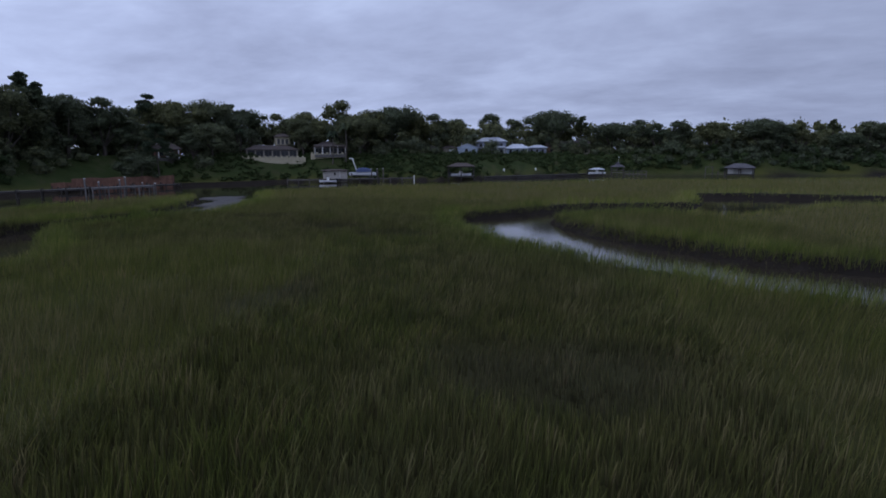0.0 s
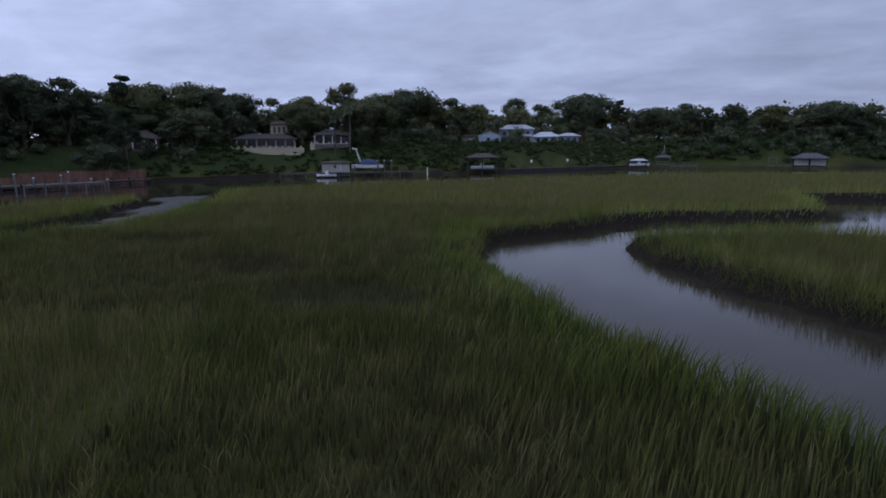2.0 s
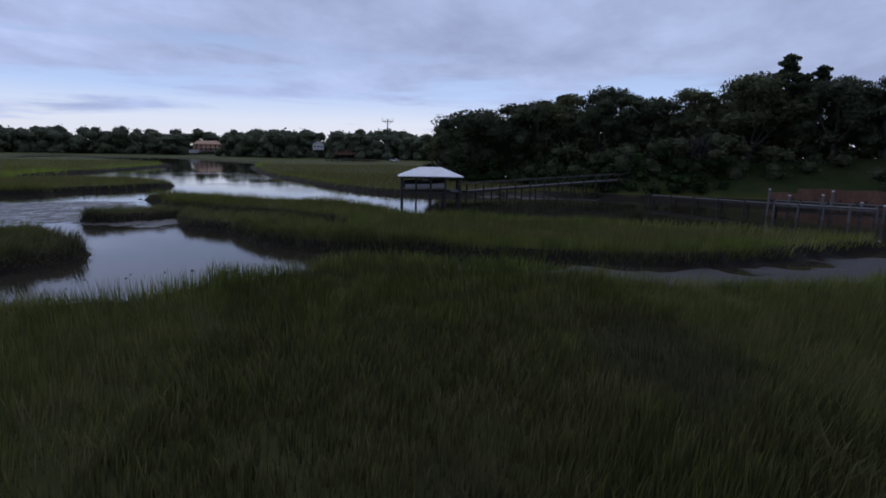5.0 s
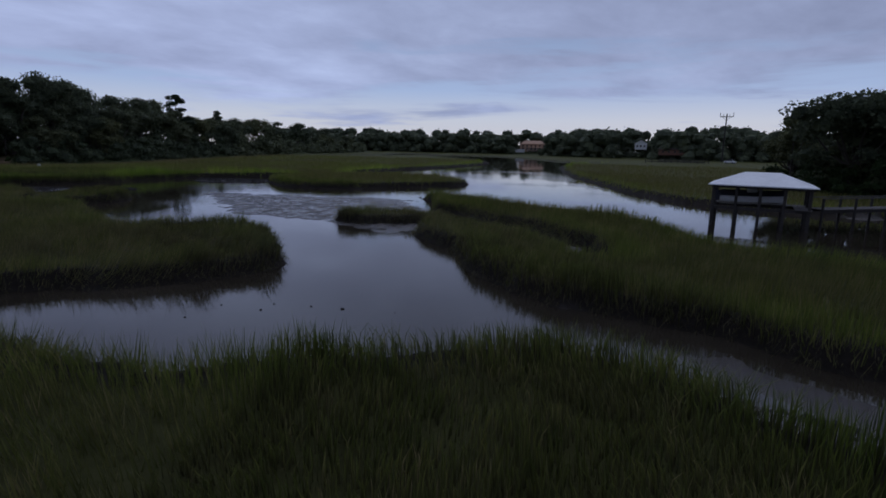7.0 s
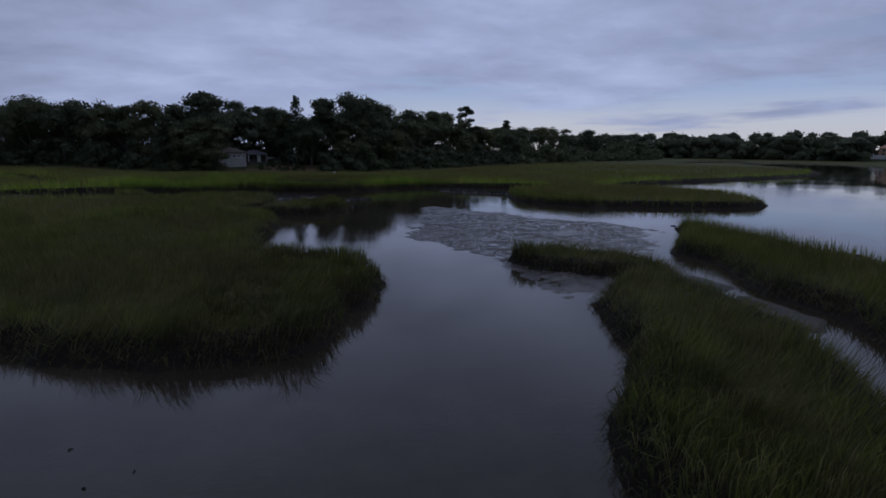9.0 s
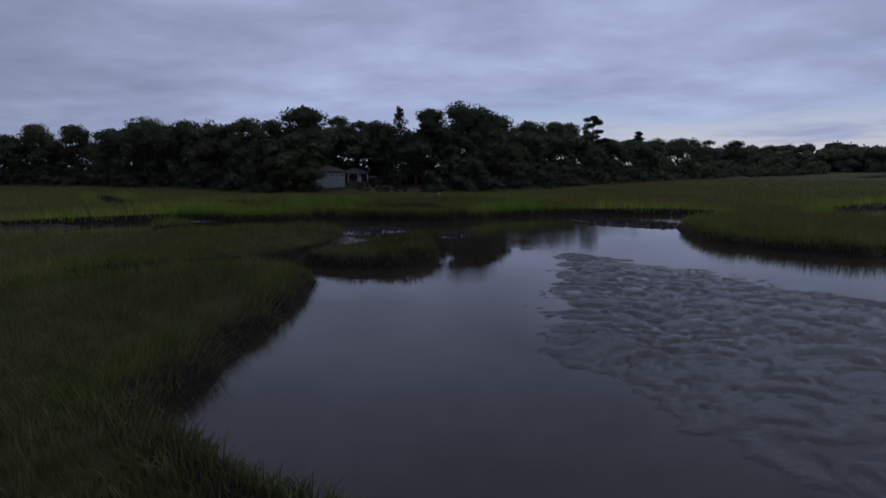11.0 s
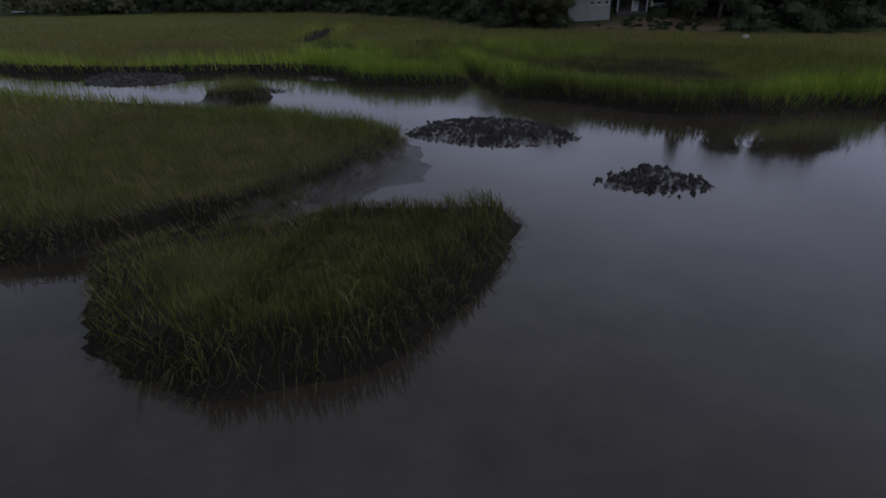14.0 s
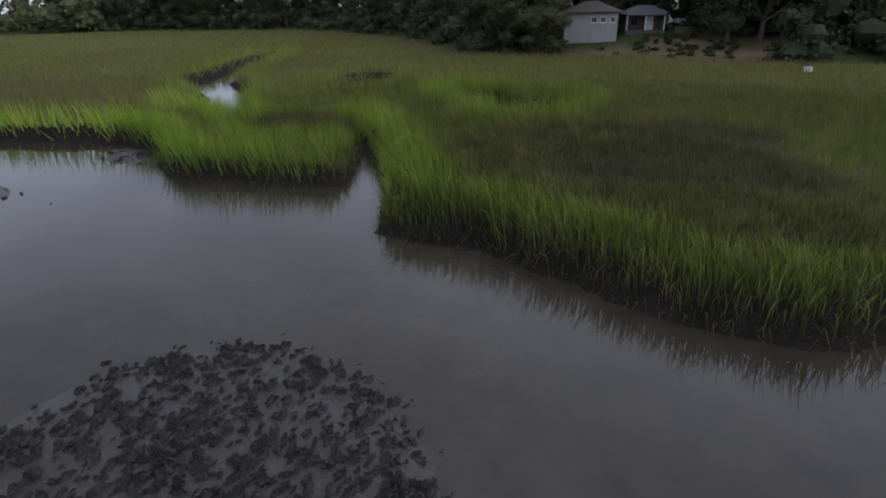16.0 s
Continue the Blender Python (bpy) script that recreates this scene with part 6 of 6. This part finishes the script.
# ---- the far western shore ----
ft = facing(-524, -266, (-12, 46))
house("mansion", "peach two-storey mansion with a hipped roof", -524, -266, 5.0, ft, 28, 14, 7.0, 10.5, PEACH, PEACH, row(6, 26, 1.0, 1.8, 2.0) + row(6, 26, 4.2, 1.6, 1.8), porch=(-6, 8, 4, 3.4, PEACH))
sw = thing("seawall", "long white seawall below the mansion", "wall", pose(-506, -282, 0, 0, 0, ft))
part("wall", [cuboid(-22, 14, -0.4, 0.4, 3.0, 6.4)], WHITE_PAINT, sw)
house("white_house", "white gabled house above a brown slope", -451, -122, 9.2, facing(-451, -122, (-12, 46)), 9, 7, 3.8, 6.4, WHITE_PAINT, GREY_ROOF, row(3, 8, 1.0, 1.2, 1.4), gable=False)
house("brown_house", "low brown house beside the far docks", -440, -92, 5.5, facing(-440, -92, (-12, 46)), 22, 9, 3.0, 5.5, RED_BRICK, BROWN_ROOF, row(5, 20, 0.8, 1.4, 1.3))
pier("long far dock on thin piles", (-322, -68), (-330, -40), 2.0, 1.8, 1.8, 3.0, 0.9)
pier("second far dock on thin piles", (-338, -66), (-345, -42), 2.0, 2.0, 2.0, 3.0, 0.9)
car("white van parked on the far shore", pose(-381, -40, at_ground(-381, -40), 0, 0, 80) @ Matrix.Diagonal((1.4, 1.4, 1.6, 1)), HULL)
py = thing("power_pole", "tall wooden power pole with a crossarm", "utility pole", pose(-419.5, -54.4, at_ground(-419.5, -54.4), 0, 0, 110))
part("mast", [pole(0, 0, -1, 31.5, 0.42)], DARK_PILE, py)
part("crossarm", [beam((-4.2, 0, 29.5), (4.2, 0, 29.5), 0.35, 0.45)], DARK_PILE, py)
for k in (-3.9, -1.9, 1.9, 3.9):
    part("insulator", [pole(k, 0, 29.7, 32.2 if abs(k) > 3 else 31.2, 0.16)], PILE, py)
for s in (-1, 1):
    part("brace", [beam((0, 0, 27.0), (s * 2.6, 0, 29.3), 0.2, 0.2)], DARK_PILE, py)

# ---- oyster beds ----
def clump_mesh(seed, size):
    """A cluster of upright, ragged shells grown together."""
    q = np.random.RandomState(seed)
    co, faces = [], []
    for r, lo, hi in ((1.0, -0.35, -0.3), (0.95, 0.05, 0.45), (0.62, 0.35, 1.05), (0.28, 0.5, 1.1)):
        for k in range(9):
            a = 6.283 * (k + q.uniform(-0.3, 0.3)) / 9
            g = size * r * q.uniform(0.5, 1.4)
            co.append((1.75 * math.cos(a) * g, 0.72 * math.sin(a) * g, size * q.uniform(lo - 0.15, hi + 0.25)))
    for i in range(3):
        faces += [(i * 9 + k, i * 9 + (k + 1) % 9, i * 9 + 9 + (k + 1) % 9, i * 9 + 9 + k) for k in range(9)]
    co.append((0, 0, size * 0.45))
    faces += [(27 + k, 27 + (k + 1) % 9, 36) for k in range(9)]
    return shape("oyster_clump", [(co, faces)], SHELL)


CLUMPS = [clump_mesh(400 + i, s) for i, s in enumerate((0.052, 0.068, 0.048, 0.075, 0.06))]


LIE = 88  # the way that the tide has laid the shells


def oyster_bed(label, outline, count, parts, height, seed, shift=0.0, big=1.0, sheen=1.0):
    """A low mud mound crowded with shell clumps, thicker towards its far side."""
    q = np.random.RandomState(seed)
    ring = smooth(outline, 4)
    c = ring.mean(0)
    bed = thing("oyster_bed", label, "oyster bed", pose(c[0], c[1], 0))
    span = ring.max(0) - ring.min(0)
    gx_, gy_ = np.linspace(-span[0] * 0.75, span[0] * 0.75, 40), np.linspace(-span[1] * 0.75, span[1] * 0.75, 40)
    mx, my = np.meshgrid(gx_, gy_)
    d = inside(mx + c[0], my + c[1], ring)
    hz = -0.16 + (height + 0.16) * ease(d, -1.6, 1.2) + 0.03 * value_noise(mx + c[0], my + c[1], 0.6, seed)
    mound = grid_mesh("mud_mound", gx_, gy_, hz)
    mound.attributes.new("wet", "FLOAT", "POINT").data.foreach_set("value", np.full(mx.size, sheen, np.float32))
    mound.materials.append(SOIL)
    ob = new("mud_mound", mound)
    ob.parent = bed
    x, y = q.uniform(-span[0] * 0.62, span[0] * 0.62, count * 5), q.uniform(-span[1] * 0.62, span[1] * 0.62, count * 5)
    dd = inside(x + c[0], y + c[1], ring)
    crowd = value_noise(x + c[0], y + c[1], 0.9, seed + 1) + 0.5 * value_noise(x + c[0], y + c[1], 2.2, seed + 2)
    ok = (dd > 0.1 - 0.9 * q.rand(len(x)) ** 3) & (0.28 * crowd + shift > -0.35 + 0.5 * q.rand(len(x)))
    x, y, dd = x[ok][:count], y[ok][:count], dd[ok][:count]
    z = -0.16 + (height + 0.16) * ease(dd, -1.6, 1.2)
    rest = []
    for i in range(len(x)):
        s = big * q.uniform(0.45, 1.5)
        m = pose(x[i], y[i], max(z[i], -0.06), q.normal(0, 9), q.normal(0, 9), LIE + q.normal(0, 28)) @ Matrix.Diagonal((s, s, s * q.uniform(0.8, 1.5), 1))
        me = CLUMPS[q.randint(len(CLUMPS))]
        if i < parts:
            shared("oyster_clump", me, bed, m)
        else:
            rest.append(([m @ v.co for v in me.vertices], [tuple(p.vertices) for p in me.polygons]))
    if rest:
        tagged(part("shell_litter", rest, SHELL, bed), kind="stuff")
    return bed


oyster_bed("dark oyster bed crowded with shells in shallow water", [(-40, -43.2), (-40, -46), (-42, -48), (-45, -48.2), (-48, -46.3), (-48.2, -44.6), (-45, -42.6), (-42, -42.4)], 1500, 300, 0.15, 61, 0.0)
oyster_bed("small dark oyster mound with a muddy flank", [(-51.4, -38.6), (-52, -41), (-52.6, -41.9), (-54, -41.2), (-55, -40.2), (-54, -39.2), (-53, -38.6)], 280, 280, 0.13, 62, 0.2, 1.25)
oyster_bed("long oyster bank below the far marsh edge", [(-4, -48.5), (1, -52), (0, -54.5), (-6, -55.5), (-9.5, -53), (-8, -50)], 420, 0, 0.24, 63, 0.3, 1.3, 0.25)
oyster_bed("low oyster bar off the grassy island", [(-70, -53.5), (-72, -48.5), (-78, -44.5), (-80, -46), (-76, -50.5), (-72, -54.5)], 620, 0, 0.24, 64, 0.4, 1.7, 0.25)
oyster_bed("strip of oysters on a muddy creek edge", [(-41.5, 41.5), (-42.5, 44), (-42.2, 47), (-41.4, 47), (-41.2, 44)], 110, 110, 0.12, 65)
oyster_bed("few oysters beside the small marsh islet", [(-23.5, -51.5), (-21.5, -52.5), (-20, -51.5), (-21.5, -50.5)], 60, 60, 0.12, 66)
oyster_bed("shells under the marsh point", [(-24, -58.2), (-21, -60.0), (-19.5, -59.0), (-22, -57.4)], 50, 50, 0.08, 67)
rk = np.random.RandomState(9)
for ox, oy in ((-38.0, 25.0), (-37.4, 24.6), (-38.8, 25.7), (-36.6, 23.2), (-39.6, 27.5), (-35.2, 24.0), (-40.9, 29.2), (-23.5, -44.6), (-20.6, -45.0), (-26.0, -52.0)):
    for k in range(rk.randint(1, 3)):
        s = rk.uniform(0.5, 0.9)
        ob = new("oyster_clump", CLUMPS[rk.randint(5)])
        ob.matrix_world = pose(ox + rk.normal(0, 0.25), oy + rk.normal(0, 0.25), 0.0, 0, 0, rk.uniform(0, 360)) @ Matrix.Diagonal((s, s, s, 1))
        tagged(ob, "lone dark oyster clump on the shallow mud", "oysters", "scattered oyster clumps")
